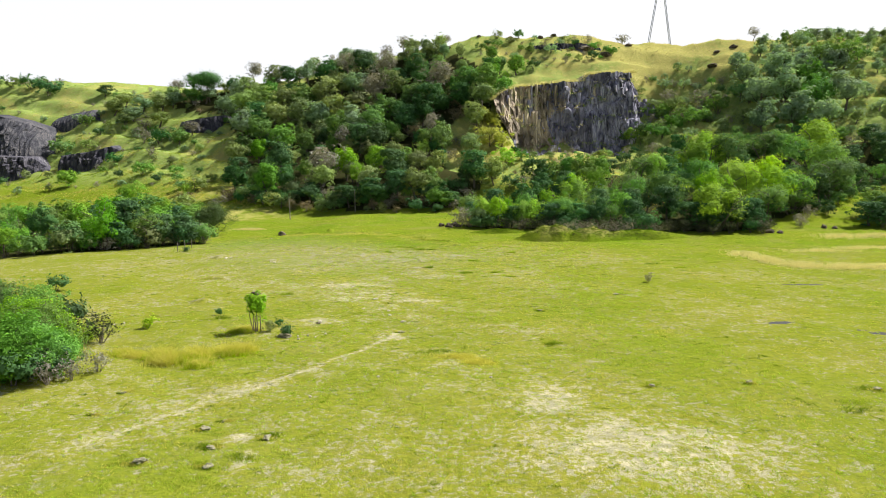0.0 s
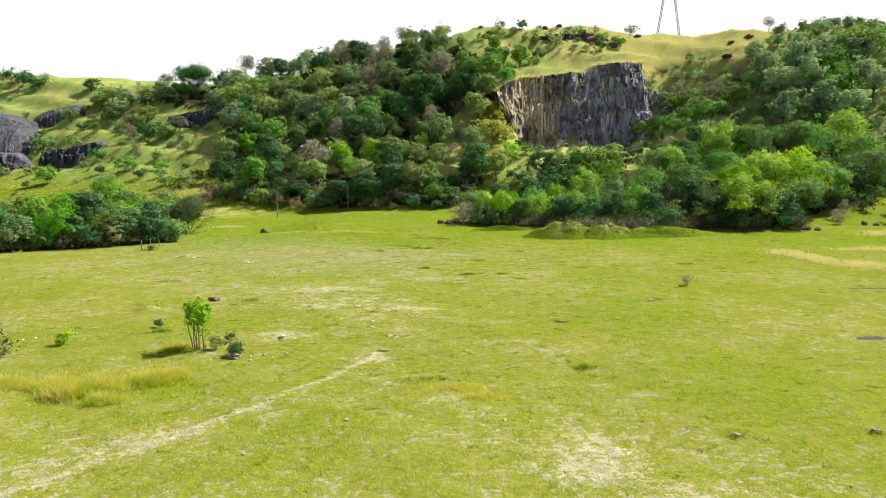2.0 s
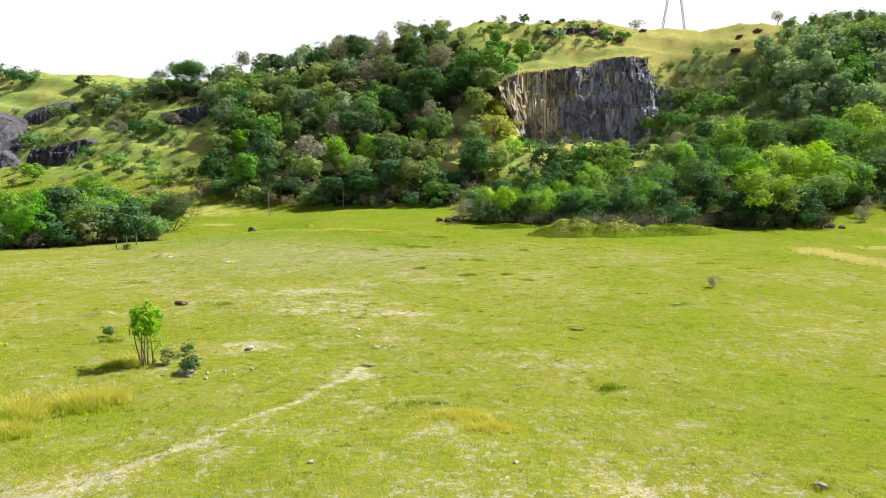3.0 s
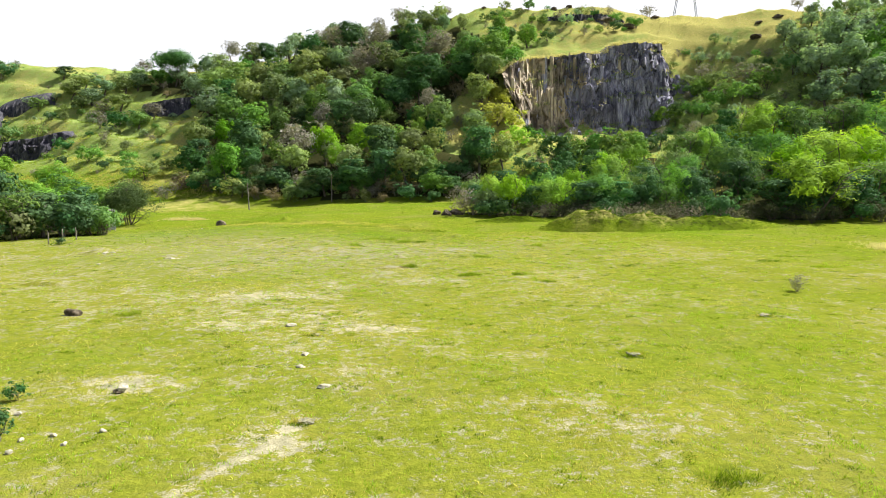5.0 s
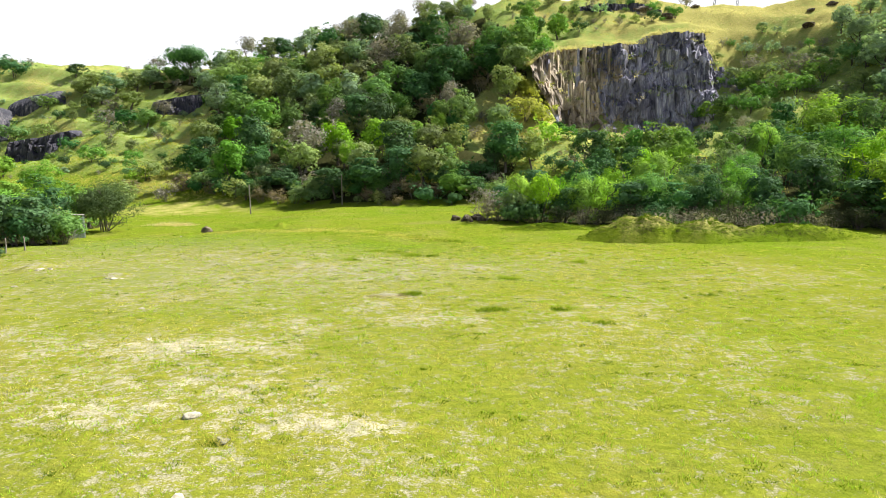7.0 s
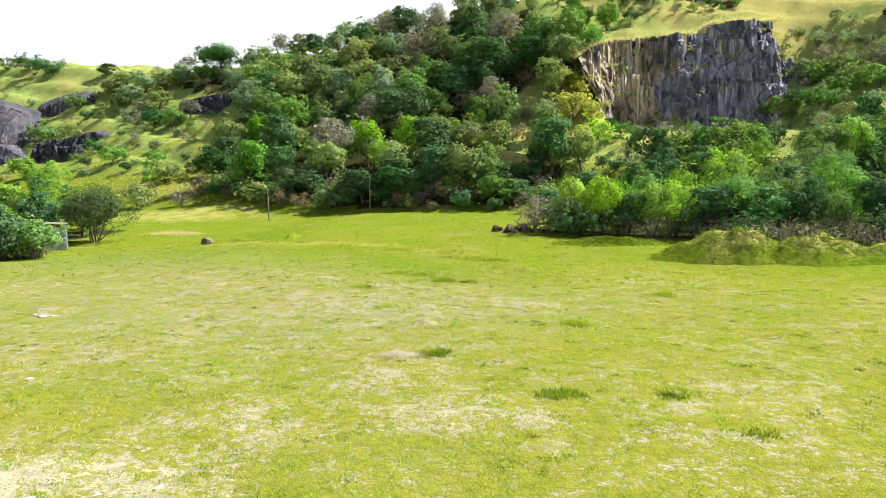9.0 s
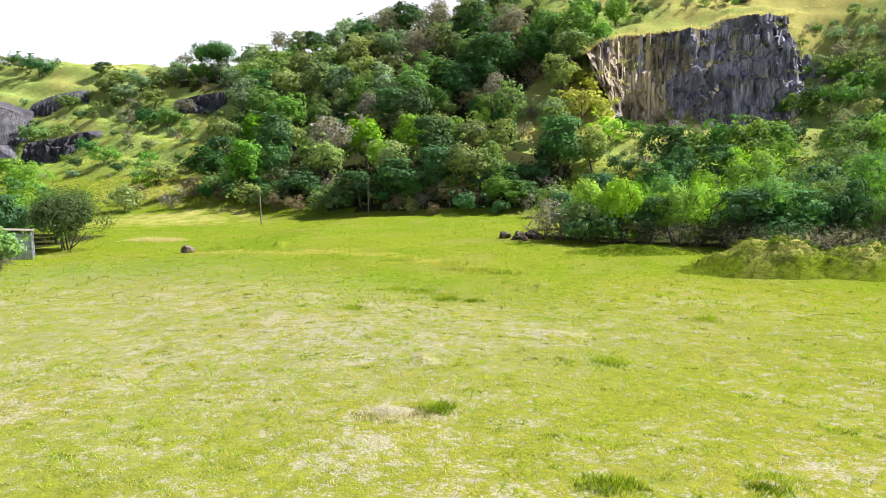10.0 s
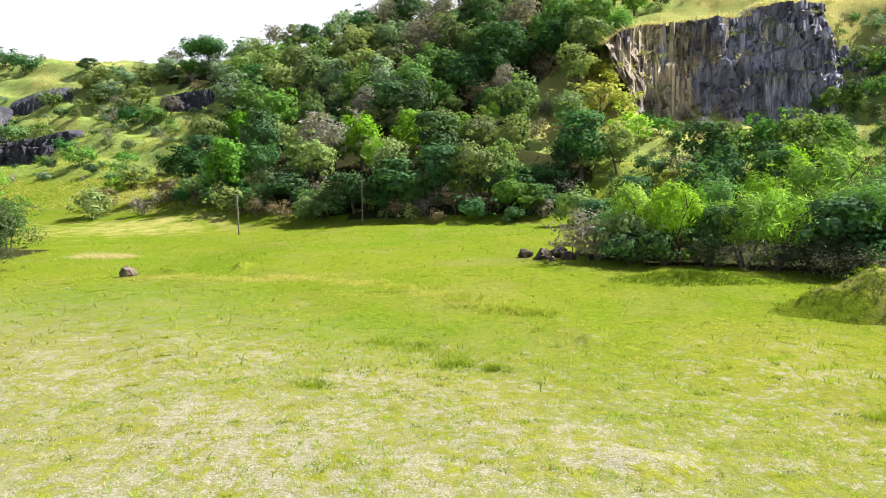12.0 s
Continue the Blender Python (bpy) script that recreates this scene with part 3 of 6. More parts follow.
def rock_mesh(name, seed, size, material, cuts=3, jag=0.28, upright=1.0):
    """A weathered rock: a ball pushed in and out by noise and cut by a few flat faces."""
    rnd = random.Random(seed)
    bm = bmesh.new()
    bmesh.ops.create_icosphere(bm, subdivisions=cuts, radius=1.0)
    planes = [(Vector((rnd.gauss(0, 1), rnd.gauss(0, 1), rnd.gauss(0.2, 0.8))).normalized(), rnd.uniform(0.55, 0.85)) for _ in range(7)]
    off = Vector((rnd.uniform(-50, 50), rnd.uniform(-50, 50), rnd.uniform(-50, 50)))
    for v in bm.verts:
        p = v.co.copy()
        for nrm, d in planes:
            over = p.dot(nrm) - d
            if over > 0:
                p -= nrm * over * 0.9
        q = Vector((p.x * 1.3, p.y * 1.3, p.z * 1.3 / upright))
        p *= 1 + jag * noise.noise(q * 1.4 + off) + 0.5 * jag * noise.noise(q * 3.7 + off)
        v.co = Vector((p.x * size[0], p.y * size[1], p.z * size[2]))
    me = bpy.data.meshes.new(name)
    bm.to_mesh(me)
    bm.free()
    me.materials.append(material)
    return me


def blades(name, places, heights, material, rng, per=5, width=0.05, lean=0.35):
    """Grass: a few bent, pointed blades at each place."""
    n = len(places) * per
    foot = np.repeat(places, per, 0) + np.concatenate([rng.normal(size=(n, 2)) * width * 2.2, np.zeros((n, 1))], 1)
    h = np.repeat(heights, per)[:, None] * rng.uniform(0.55, 1.1, (n, 1))
    a = rng.uniform(0, 2 * math.pi, n)
    side = np.stack([np.cos(a), np.sin(a), np.zeros(n)], 1) * width * 0.5
    tip = foot + np.concatenate([rng.normal(size=(n, 2)) * lean, np.ones((n, 1))], 1) * h
    verts = np.stack([foot - side - np.array([0, 0, 0.03]), foot + side - np.array([0, 0, 0.03]), tip], 1).reshape(-1, 3)
    return quick_mesh(name, verts, np.arange(3 * n), 3, material)


def on_land(xy, lift=0.0):
    xy = np.asarray(xy, float)
    return np.concatenate([xy, (land(xy[:, 0], xy[:, 1]) + lift)[:, None]], 1)


# ---- the quarried cliff: upright columns of rock, set side by side and broken off at ledges ----
def cliff_line(x):
    """Foot y, foot height and top height of the face at x."""
    return (np.interp(x, (13, 17, 22, 30, 48, 60, 72), (185.5, 187.5, 191.5, 194.5, 197, 201, 205)), np.interp(x, (14, 17, 20, 23, 48, 60, 66, 72), (28, 24, 18, 13.5, 14.5, 19, 23, 28)),
            np.interp(x, (14, 18, 22, 34, 41.5, 43, 48, 58.5, 60, 64, 68, 72), (29, 32, 33.2, 34.8, 35.2, 37.2, 37.8, 38.2, 31.5, 29.0, 26.0, 28.4)))


def cliff_back(x, share):
    """How far the face stands back at a share of its height: three ledges in a steep wall."""
    out = 3.0 * share
    for at, sway, pace, deep in ((0.40, 0.07, 0.31, 1.3), (0.66, 0.06, 0.47, 1.2), (0.85, 0.04, 0.73, 1.0)):
        level = at + sway * np.sin(pace * x) + 0.02 * np.sin(2.3 * x)
        out = out + deep * smooth(level - 0.012, level + 0.012, share) * smooth(24, 36, x) + deep * share * smooth(36, 24, x)
    return out + 0.9 * np.sin(0.42 * x + 2.2 * share) * smooth(24, 34, x)


def column_mesh(name, seed, material):
    """One broken block of a column, one metre wide and high, angular and flat-topped."""
    rnd = random.Random(seed)
    sides = rnd.choice((4, 5, 5, 6))
    verts, faces = [], []
    ring = [(math.cos(a) * rnd.uniform(0.52, 0.70), math.sin(a) * rnd.uniform(0.5, 0.7)) for a in [2 * math.pi * (k + rnd.uniform(-0.3, 0.3)) / sides for k in range(sides)]]
    slope = (rnd.gauss(0, 0.06), rnd.gauss(0, 0.06))
    for z, s in ((0, 1.04), (rnd.uniform(0.3, 0.7), rnd.uniform(0.92, 1.06)), (1.0, rnd.uniform(0.86, 1.0))):
        dx, dy = rnd.gauss(0, 0.05), rnd.gauss(0, 0.05)
        for x, y in ring:
            verts.append((x * s + dx, y * s + dy, z + (x * slope[0] + y * slope[1] if z == 1.0 else 0)))
    for k in range(2):
        for q in range(sides):
            a, b = k * sides + q, k * sides + (q + 1) % sides
            faces.append((a, b, b + sides, a + sides))
    me = bpy.data.meshes.new(name)
    me.from_pydata(verts, [], faces + [tuple(range(2 * sides, 3 * sides))])
    me.materials.append(material)
    return me


def rock_wall(name, xs, foot_y, foot_z, top_z, lean, seed, cells, amp, material, back_off=0.0, step=0.3, split=0.35, back=None, jag=0.0, turn=0.32):
    """A bare wall of rock, broken into upright blocks with cracks between them: at each x of a run its foot and top."""
    rng = np.random.default_rng(seed)
    us = np.arange(xs[0], xs[-1] + step, step)
    tall = float(np.max(np.array(top_z) - np.array(foot_z)))
    vs = np.linspace(0, 1, max(10, int(tall / step)))
    u, v = np.meshgrid(us, vs)
    fy, fz, tz = np.interp(u, xs, foot_y), np.interp(u, xs, foot_z), np.interp(u, xs, top_z) + jag * np.round(np.sin(1.1 * u) + np.sin(2.7 * u + 1) + 0.6 * np.sin(6.1 * u)) * smooth(xs[0], xs[0] + 3, u)
    z = fz - 1.5 + (tz - fz + 1.5) * v
    count = int((xs[-1] - xs[0]) * tall * cells)
    cu, cz = rng.uniform(us[0], us[-1], count), rng.uniform(float(np.min(fz)), float(np.max(tz)), count)
    push, twist = rng.normal(0, amp, count), rng.normal(0, turn, count)
    wob = 0.35 * np.sin(1.7 * z + 0.9 * u) + 0.25 * np.sin(0.8 * z - 2.1 * u)
    flat = np.stack([(u + wob).ravel(), z.ravel() * 0.26], 1)
    d = np.hypot(flat[:, :1] - cu[None, :], flat[:, 1:] - cz[None, :] * 0.26)
    pair = np.argpartition(d, 1, axis=1)[:, :2]
    dd = np.take_along_axis(d, pair, 1)
    first = np.take_along_axis(pair, dd.argmin(1)[:, None], 1)[:, 0].reshape(u.shape)
    gap = np.abs(dd[:, 0] - dd[:, 1]).reshape(u.shape)
    share = np.clip((cz[first] - fz) / np.maximum(tz - fz, 0.5), 0, 1) * 0.65 + v * 0.35
    set_back = lean * share if back is None else back(u, np.clip((z - fz) / np.maximum(tz - fz, 0.5) + 0.06 * (push[first] / amp) * 0.3, 0, 1))
    y = fy + set_back + push[first] + np.clip(twist[first] * (u - cu[first]), -0.7, 0.7) + split * smooth(0.16, 0.0, gap) + back_off
    y = y + 0.5 * np.sin(0.33 * u + 1.1 * np.sin(0.2 * z)) + 0.12 * np.sin(5.1 * u + 2 * np.sin(0.7 * z)) + rng.normal(0, 0.035, u.shape)
    for k, (dy, dz) in enumerate(((2.0, 0.25), (9.0, 0.6))):
        u, y, z = np.vstack([u, u[-1:]]), np.vstack([y, fy[-1:] + lean + dy + 0.4 * np.sin(u[-1:])]), np.vstack([z, tz[-1:] + dz])
    w = len(us)
    a = (np.arange(len(y) - 1)[:, None] * w + np.arange(w - 1)[None, :]).ravel()
    return quick_mesh(name, np.stack([u, y, z], -1).reshape(-1, 3), np.stack([a, a + 1, a + w + 1, a + w], 1), 4, material)


def build_cliff():
    rng = np.random.default_rng(11)
    run = (14.5, 15.5, 18, 20, 22, 27, 34, 40, 43, 48, 56, 60, 62, 66, 69, 71.5)
    foot, low, high = (np.array([float(q) for q in part_of]) for part_of in zip(*[cliff_line(x) for x in run]))
    me = rock_wall("cliff_face", run, foot + 1.0, low, high, 6.5, 12, 0.24, 0.38, ROCK, back=cliff_back, jag=0.14, split=0.55)
    me.materials.append(ROCK_TAN)
    centre = np.zeros(len(me.polygons) * 3)
    me.polygons.foreach_get("center", centre)
    centre = centre.reshape(-1, 3)
    edge = 31.5 + 3.0 * np.sin(0.5 * centre[:, 2]) + 2.0 * np.sin(1.3 * centre[:, 0]) + rng.normal(0, 1.0, len(centre))
    me.polygons.foreach_set("material_index", (centre[:, 0] < edge).astype(np.int32))
    cliff = tagged(new("rock_cliff", me), "tall dark grey quarried cliff of upright broken rock columns", "cliff", kind="structure")
    kinds = [column_mesh("column", 40 + k, ROCK) for k in range(12)]
    tans = [column_mesh("column", 60 + k, ROCK_TAN) for k in range(8)]
    x = 15.5
    while x < 66.0:
        wide = rng.uniform(0.35, 0.95) if x < 33 else rng.choice((0.6, 0.9, 1.3, 1.9, 2.6) if x < 52 else (0.5, 0.8, 1.1)) * rng.uniform(0.8, 1.2)
        x += wide * (0.8 if x < 33 else 1.0)
        fy, fz, tz = (float(q) for q in cliff_line(x))
        level, full = fz - 1.0, tz - fz
        top_at = tz - 0.1 - full * max(0.0, rng.normal(-0.02, 0.07))
        push = rng.normal(0, 0.22) if x < 33 else rng.normal(0.1, 0.45)
        level += rng.uniform(0.0, 0.4) * full
        while level < top_at - 0.6:
            tall = min((rng.uniform(0.2, 0.7) if x < 33 else rng.uniform(0.08, 0.34)) * full + 0.6, top_at - level)
            share = (level + tall * 0.5 - fz) / max(full, 1)
            if 56.6 < x < 61.2:
                break
            tan = rng.random() < (0.85 if x < 31 else 0.4 if x < 36 else 0.1)
            ob = new("column", tans[int(rng.integers(8))] if tan else kinds[int(rng.integers(12))])
            ob.matrix_world = pose(x + rng.normal(0, 0.15), fy + float(cliff_back(x, share)) + 1.75 + push + rng.normal(0, 0.16), level, rng.normal(-5, 0.7), rng.normal(0, 0.6), rng.normal(0, 9)) @ Matrix.Diagonal((wide, 1.7, tall * 1.02, 1))
            ob.parent = cliff
            level += tall * (1.0 if rng.random() < 0.5 else 2.2)
    for k in range(70):
        x = rng.uniform(15, 66)
        fy, fz, tz = (float(q) for q in cliff_line(x))
        y = fy - rng.uniform(-0.8, 3.5)
        ob = new("fallen_block", kinds[int(rng.integers(12))])
        s = rng.uniform(0.4, 1.5)
        ob.matrix_world = pose(x, y, lz(x, y) - 0.2 * s, rng.uniform(0, 90), rng.uniform(0, 60), rng.uniform(0, 360)) @ Matrix.Diagonal((s, s, s * 1.2, 1))
        ob.parent = cliff
    return cliff


build_cliff()


def build_cliff_grass():
    """Dry grass that hangs over the cliff's upper edge."""
    rng = np.random.default_rng(15)
    x = rng.uniform(13.5, 60, 2200)
    fy, fz, tz = cliff_line(x)
    back_by = rng.uniform(-0.9, 5.0, len(x))
    spots = np.stack([x, fy + 1.0 + 6.5 + back_by, tz + 0.05 + 0.05 * back_by], 1)
    spots = spots[np.sin(0.9 * x) + np.sin(2.3 * x + 1) + rng.normal(size=len(x)) > -0.4]
    me = blades("cliff_edge_grass", spots, rng.uniform(0.4, 1.35, len(spots)), GRASS_PALE, rng, 5, 0.10, 0.8)
    tagged(new("cliff_edge_grass", me), "tall dry yellow grass along the cliff's upper edge", "grass", kind="stuff")


build_cliff_grass()


def build_ledge_weeds():
    """Weeds and dry grass that root on the cliff's ledges."""
    rng = np.random.default_rng(19)
    for name, material, label, many in (("ledge_grass", GRASS_PALE, "dry grass tufts on the cliff's ledges", 60), ("ledge_weeds", LEAF_OLIVE, "green weeds rooted on the cliff's ledges", 110)):
        x = rng.uniform(19, 59, many)
        share = np.choose(rng.integers(0, 4, many), [np.full(many, q) for q in (0.10, 0.41, 0.67, 0.86)]) + rng.normal(size=many) * 0.03
        fy, fz, tz = cliff_line(x)
        spots = np.repeat(np.stack([x, fy + 0.75 + cliff_back(x, share), fz + share * (tz - fz)], 1), 5, 0)
        spots = spots + rng.normal(size=spots.shape) * np.array([0.45, 0.1, 0.22])
        tagged(new(name, blades(name, spots, rng.uniform(0.25, 0.8, len(spots)), material, rng, 5, 0.12, 0.9)), label, "grass", kind="stuff")


build_ledge_weeds()

# ---- outcrops and boulders on the hill ----
def outcrop(x, y, size, seed, turn=0.0, sink=0.35, label="dark weathered boulder on the grassy hill", material=ROCK_DARK, cuts=4, upright=1.0, name="outcrop"):
    ob = new(name, rock_mesh(name, seed, size, material, cuts, 0.24, upright))
    ob.matrix_world = pose(x, y, lz(x, y) + size[2] * (1 - 2 * sink), 0, 0, turn)
    return tagged(ob, label, "rock")




def rock_bank(run, foot, high, lean, seed, label, material, cells=0.3, amp=0.4, split=0.35, turn=0.32, round_top=False):
    """A rock face in the slope: run of x, the foot's y at each, and the height at each."""
    low = np.array([lz(x, y) for x, y in zip(run, foot)])
    me = rock_wall("rock_outcrop", run, foot, low, low + np.array(high), lean, seed, cells, amp, material, split=split, turn=turn, back=(lambda u, share: lean * share ** 2.6) if round_top else None)
    return tagged(new("rock_outcrop", me), label, "rock")


rock_bank((-215, -170, -150, -142, -136, -131), (212, 215, 219, 221, 224, 231), (17, 20, 21, 19, 14, 1), 10, 3, "huge dark rounded rock dome streaked by rain", DOME, 0.05, 0.3, 0.25, 0.08, True)
rock_bank((-215, -160, -140, -133, -129), (211, 213, 216, 219, 222), (7, 9, 8, 6, 0.5), 3, 4, "broken dark rock wall under the dome", ROCK_DARK, 0.25)
rock_bank((-141, -138, -132, -126, -123), (246, 243, 242, 244, 247), (0.5, 4.5, 6.5, 5, 0.5), 5, 5, "smooth brown rock dome below the grassy hilltop", DOME, 0.05, 0.1, 0.1, 0.04, True)
rock_bank((-125, -123, -115, -108, -105), (220, 218, 218, 220, 222), (0.5, 5.5, 6.5, 5, 0.5), 3, 6, "low dark rock ledge in the grassy slope", ROCK_DARK, 0.3)
rock_bank((-90, -87, -80, -73, -70), (229, 226.5, 226, 226.5, 229), (0.5, 4.0, 5.0, 4.0, 0.5), 3, 7, "low dark rock ledge below a grassy shelf", ROCK_DARK, 0.3)
rock_bank((28, 31, 40, 50, 54), (231, 229, 229, 231, 234), (0.4, 2.5, 3.2, 2.8, 0.4), 3, 8, "low broken dark rocks below the hilltop", ROCK_DARK, 0.3)
for x, y, s, seed in ((-4, 236, 4.5, 21), (2, 238, 3, 22), (34, 241, 2.2, 23), (39, 242, 2.0, 24), (24, 242, 1.8, 25), (83, 213, 3.2, 26), (88, 223, 2.0, 27), (94, 224, 2.4, 28), (64, 238, 2.2, 29),
                      (48, 232, 4.5, 30), (54, 230, 3.5, 31), (13, 242, 1.6, 32), (-176, 290, 5, 33), (120, 226, 4, 34)):
    outcrop(x, y, (s * 0.62, s * 0.45, s * 0.30), seed, seed * 37, 0.36, "grey-brown weathered boulder on the grassy hill", BOULDER)

# ---- trees and bushes: one of each kind, then copies ----
BROAD = [make_tree(kind, 101 + k, 9.5, 6.2, m, bole=b, leaves=1850, clumps=c + 4, leaf=0.475, label=l, group="trees of the hillside wood")
         for k, (kind, m, b, c, l) in enumerate((("broadleaf_tree", LEAF_MID, 0.10, 28, "mid-green broadleaf tree with a full crown"), ("dense_tree", LEAF_DARK, 0.10, 26, "dark green broadleaf tree with a dense crown"),
                                                 ("broadleaf_tree", LEAF_MID, 0.16, 34, "mid-green broadleaf tree with an uneven crown"), ("broadleaf_tree", LEAF_OLIVE, 0.14, 30, "olive-green broadleaf tree with a loose crown"),
                                                 ("dense_tree", LEAF_DARK, 0.18, 32, "dark green spreading broadleaf tree"), ("broadleaf_tree", LEAF_BRIGHT, 0.10, 28, "bright green broadleaf tree in full sun"), ("sage_tree", LEAF_HAZED, 0.12, 28, "haze-paled green tree with a loose crown"),
                                                 ("sage_tree", LEAF_HAZED, 0.18, 34, "haze-paled green tree with an uneven crown"), ("broadleaf_tree", LEAF_OLIVE, 0.20, 36, "olive-green broadleaf tree with an uneven crown")))]
DRY = [make_tree("dry_tree", 131 + k, 8.5, 5.6, LEAF_GREY, TWIG, bole=0.25, leaves=2000, clumps=30, leaf=0.24, thin=0.9, label="half-bare grey tree with dry leaves", group="trees of the hillside wood") for k in range(2)]
LUSH = [make_tree("lush_tree", 141 + k, 8.0, 5.6, m, bole=0.10, stems=3, leaves=2700, clumps=27, leaf=0.37, droop=0.25, fronds=True, label=l, group="trees of the thicket below the cliff")
        for k, (m, l) in enumerate(((LEAF_BRIGHT, "bright green leafy tree with drooping fronds"), (LEAF_LIME, "yellow-green feathery tree in full sun"), (LEAF_MID, "mid-green leafy tree with drooping fronds"), (LEAF_BRIGHT, "bright green bushy tree of the thicket")))]
SHRUB = [make_tree(kind, 161 + k, 3.2, 3.8, m, bole=0.0, stems=4, leaves=620, clumps=13, leaf=0.34, label=l, category="bush", group="shrubs of the hillside")
         for k, (kind, m, l) in enumerate((("shrub", LEAF_DARK, "dark green rounded leafy shrub"), ("shrub", LEAF_MID, "mid-green rounded leafy shrub"), ("straggling_bush", LEAF_OLIVE, "olive-green straggling low shrub"), ("ochre_bush", LEAF_OCHRE, "ochre-yellow dry leafy shrub"), ("lime_bush", LEAF_LIME, "yellow-green shrub in full sun"), ("sage_bush", LEAF_HAZED, "haze-paled green straggling shrub")))]
DRY_SHRUB = make_tree("dry_shrub", 171, 2.6, 3.0, LEAF_GREY, TWIG, bole=0.0, stems=5, leaves=600, clumps=16, leaf=0.17, thin=0.8, label="half-bare grey-brown shrub of thin twigs", category="bush", group="shrubs of the hillside")
RUST_SHRUB = make_tree("dry_shrub", 173, 2.6, 3.0, LEAF_RUST, TWIG, bole=0.0, stems=5, leaves=900, clumps=16, leaf=0.17, thin=0.8, label="dry brown shrub with thin twigs", category="bush", group="shrubs of the hillside")

BARE_SHRUB = make_tree("bare_shrub", 175, 2.8, 3.6, LEAF_GREY, TWIG, bole=0.05, stems=7, leaves=260, clumps=20, leaf=0.12, near=True, label="leafless grey shrub of tangled twigs at the thicket's foot", category="bush", group="shrubs of the hillside")
BRAMBLE = make_tree("bramble", 181, 2.4, 3.2, LEAF_SHADE, BARK, bole=0.0, stems=9, leaves=420, clumps=16, leaf=0.16, thin=0.8, near=True, label="tangled bramble of mostly bare twigs, its leaves darkened for shade", category="bush", group="shrubs of the hillside")


def plant_woods():
    rnd = random.Random(5)
    b, d, l, s = BROAD, DRY, LUSH, SHRUB
    placed = []

    def grove(kinds, spots):
        """Trees or shrubs that stand out singly: x, y, size and breadth."""
        for k, (x, y, size, wide) in enumerate(spots):
            put_tree(kinds[k % len(kinds)], x, y, size * 0.96, rnd.uniform(0, 360), 0.2, wide * 1.2)
            placed.append((x, y, size))

    def stand(poly, gap, kinds, lo, hi, clear=(), broad=1.3, sink=0.1, room=2.4):
        """A loose growth between them, no nearer to a single tree than the room it needs."""
        for x, y in scatter(rnd, poly, gap):
            if any((x - cx) ** 2 / rx ** 2 + (y - cy) ** 2 / ry ** 2 < 1 for cx, cy, rx, ry in clear) or any((x - px) ** 2 + (y - py) ** 2 < room ** 2 for px, py, _ in placed):
                continue
            put_tree(rnd.choice(kinds), x, y, rnd.uniform(lo, hi), rnd.uniform(0, 360), sink, rnd.uniform(0.9, broad))

    # west slope
    grove([b[5]], ((-106.9, 194.5, 0.65, 1.35),))
    grove([s[0]], ((-153.7, 270.3, 2.42, 1.02), (-162.8, 273.3, 1.9, 1.0), (-92.5, 224.1, 1.97, 1.0), (-104.3, 217.3, 1.32, 0.95)))
    grove([b[1], b[4]], ((-128.4, 263.6, 0.62, 1.35),))
    grove([b[3], b[8]], ((-116.4, 253.5, 0.8, 1.35), (-101.1, 249.2, 0.81, 1.35), (-98.2, 239.0, 0.75, 1.35), (-119.4, 250.8, 0.76, 1.35)))
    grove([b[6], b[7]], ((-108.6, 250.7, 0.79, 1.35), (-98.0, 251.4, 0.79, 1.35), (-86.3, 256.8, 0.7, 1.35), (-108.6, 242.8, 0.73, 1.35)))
    grove([d[0], d[1]], ((-100.5, 263.5, 0.77, 1.35), (-81.1, 222.3, 0.64, 1.35)))
    grove([b[0], b[2]], ((-93.2, 258.5, 0.77, 1.35), (-84.1, 219.2, 0.65, 1.35)))
    grove([DRY_SHRUB], ((-98.9, 228.1, 2.28, 1.03), (-89.6, 210.8, 1.29, 0.94), (-53.0, 159.4, 1.54, 0.97), (-103.0, 238.5, 1.99, 1.01)))
    grove([s[2]], ((-75.0, 212.0, 1.05, 0.91), (-63.6, 175.7, 1.41, 0.96), (-118.1, 229.1, 1.4, 0.96)))
    grove([s[1]], ((-84.5, 192.4, 1.46, 0.97), (-129.9, 231.7, 1.84, 1.0), (-111.6, 241.8, 1.73, 0.99), (-125.3, 243.1, 1.49, 0.97)))
    grove([s[4]], ((-65.3, 174.1, 1.18, 0.93),))
    grove([RUST_SHRUB], ((-62.7, 165.6, 1.5, 0.97), (-52.2, 164.8, 1.6, 0.98)))
    # lower wood west
    grove([b[3], b[8]], ((-56.7, 188.7, 1.03, 0.92), (-35.6, 199.4, 0.91, 0.86), (-28.2, 160.5, 1.0, 0.9), (-24.6, 154.4, 0.49, 1.35)))
    grove([b[5]], ((-51.5, 191.0, 0.88, 0.85), (-42.0, 163.2, 1.07, 0.93), (-23.7, 170.3, 1.05, 0.92), (-16.2, 169.2, 1.02, 0.91)))
    grove([b[1], b[4]], ((-54.4, 179.6, 0.99, 0.9), (-50.8, 168.3, 0.91, 0.97), (-48.8, 167.1, 0.33, 1.35), (-41.7, 176.4, 1.16, 0.96), (-11.1, 162.9, 1.2, 0.97), (-30.9, 157.5, 0.63, 1.35), (-21.1, 153.1, 0.69, 1.22), (-15.9, 152.7, 0.85, 1.32), (-28.9, 156.5, 0.31, 1.35)))
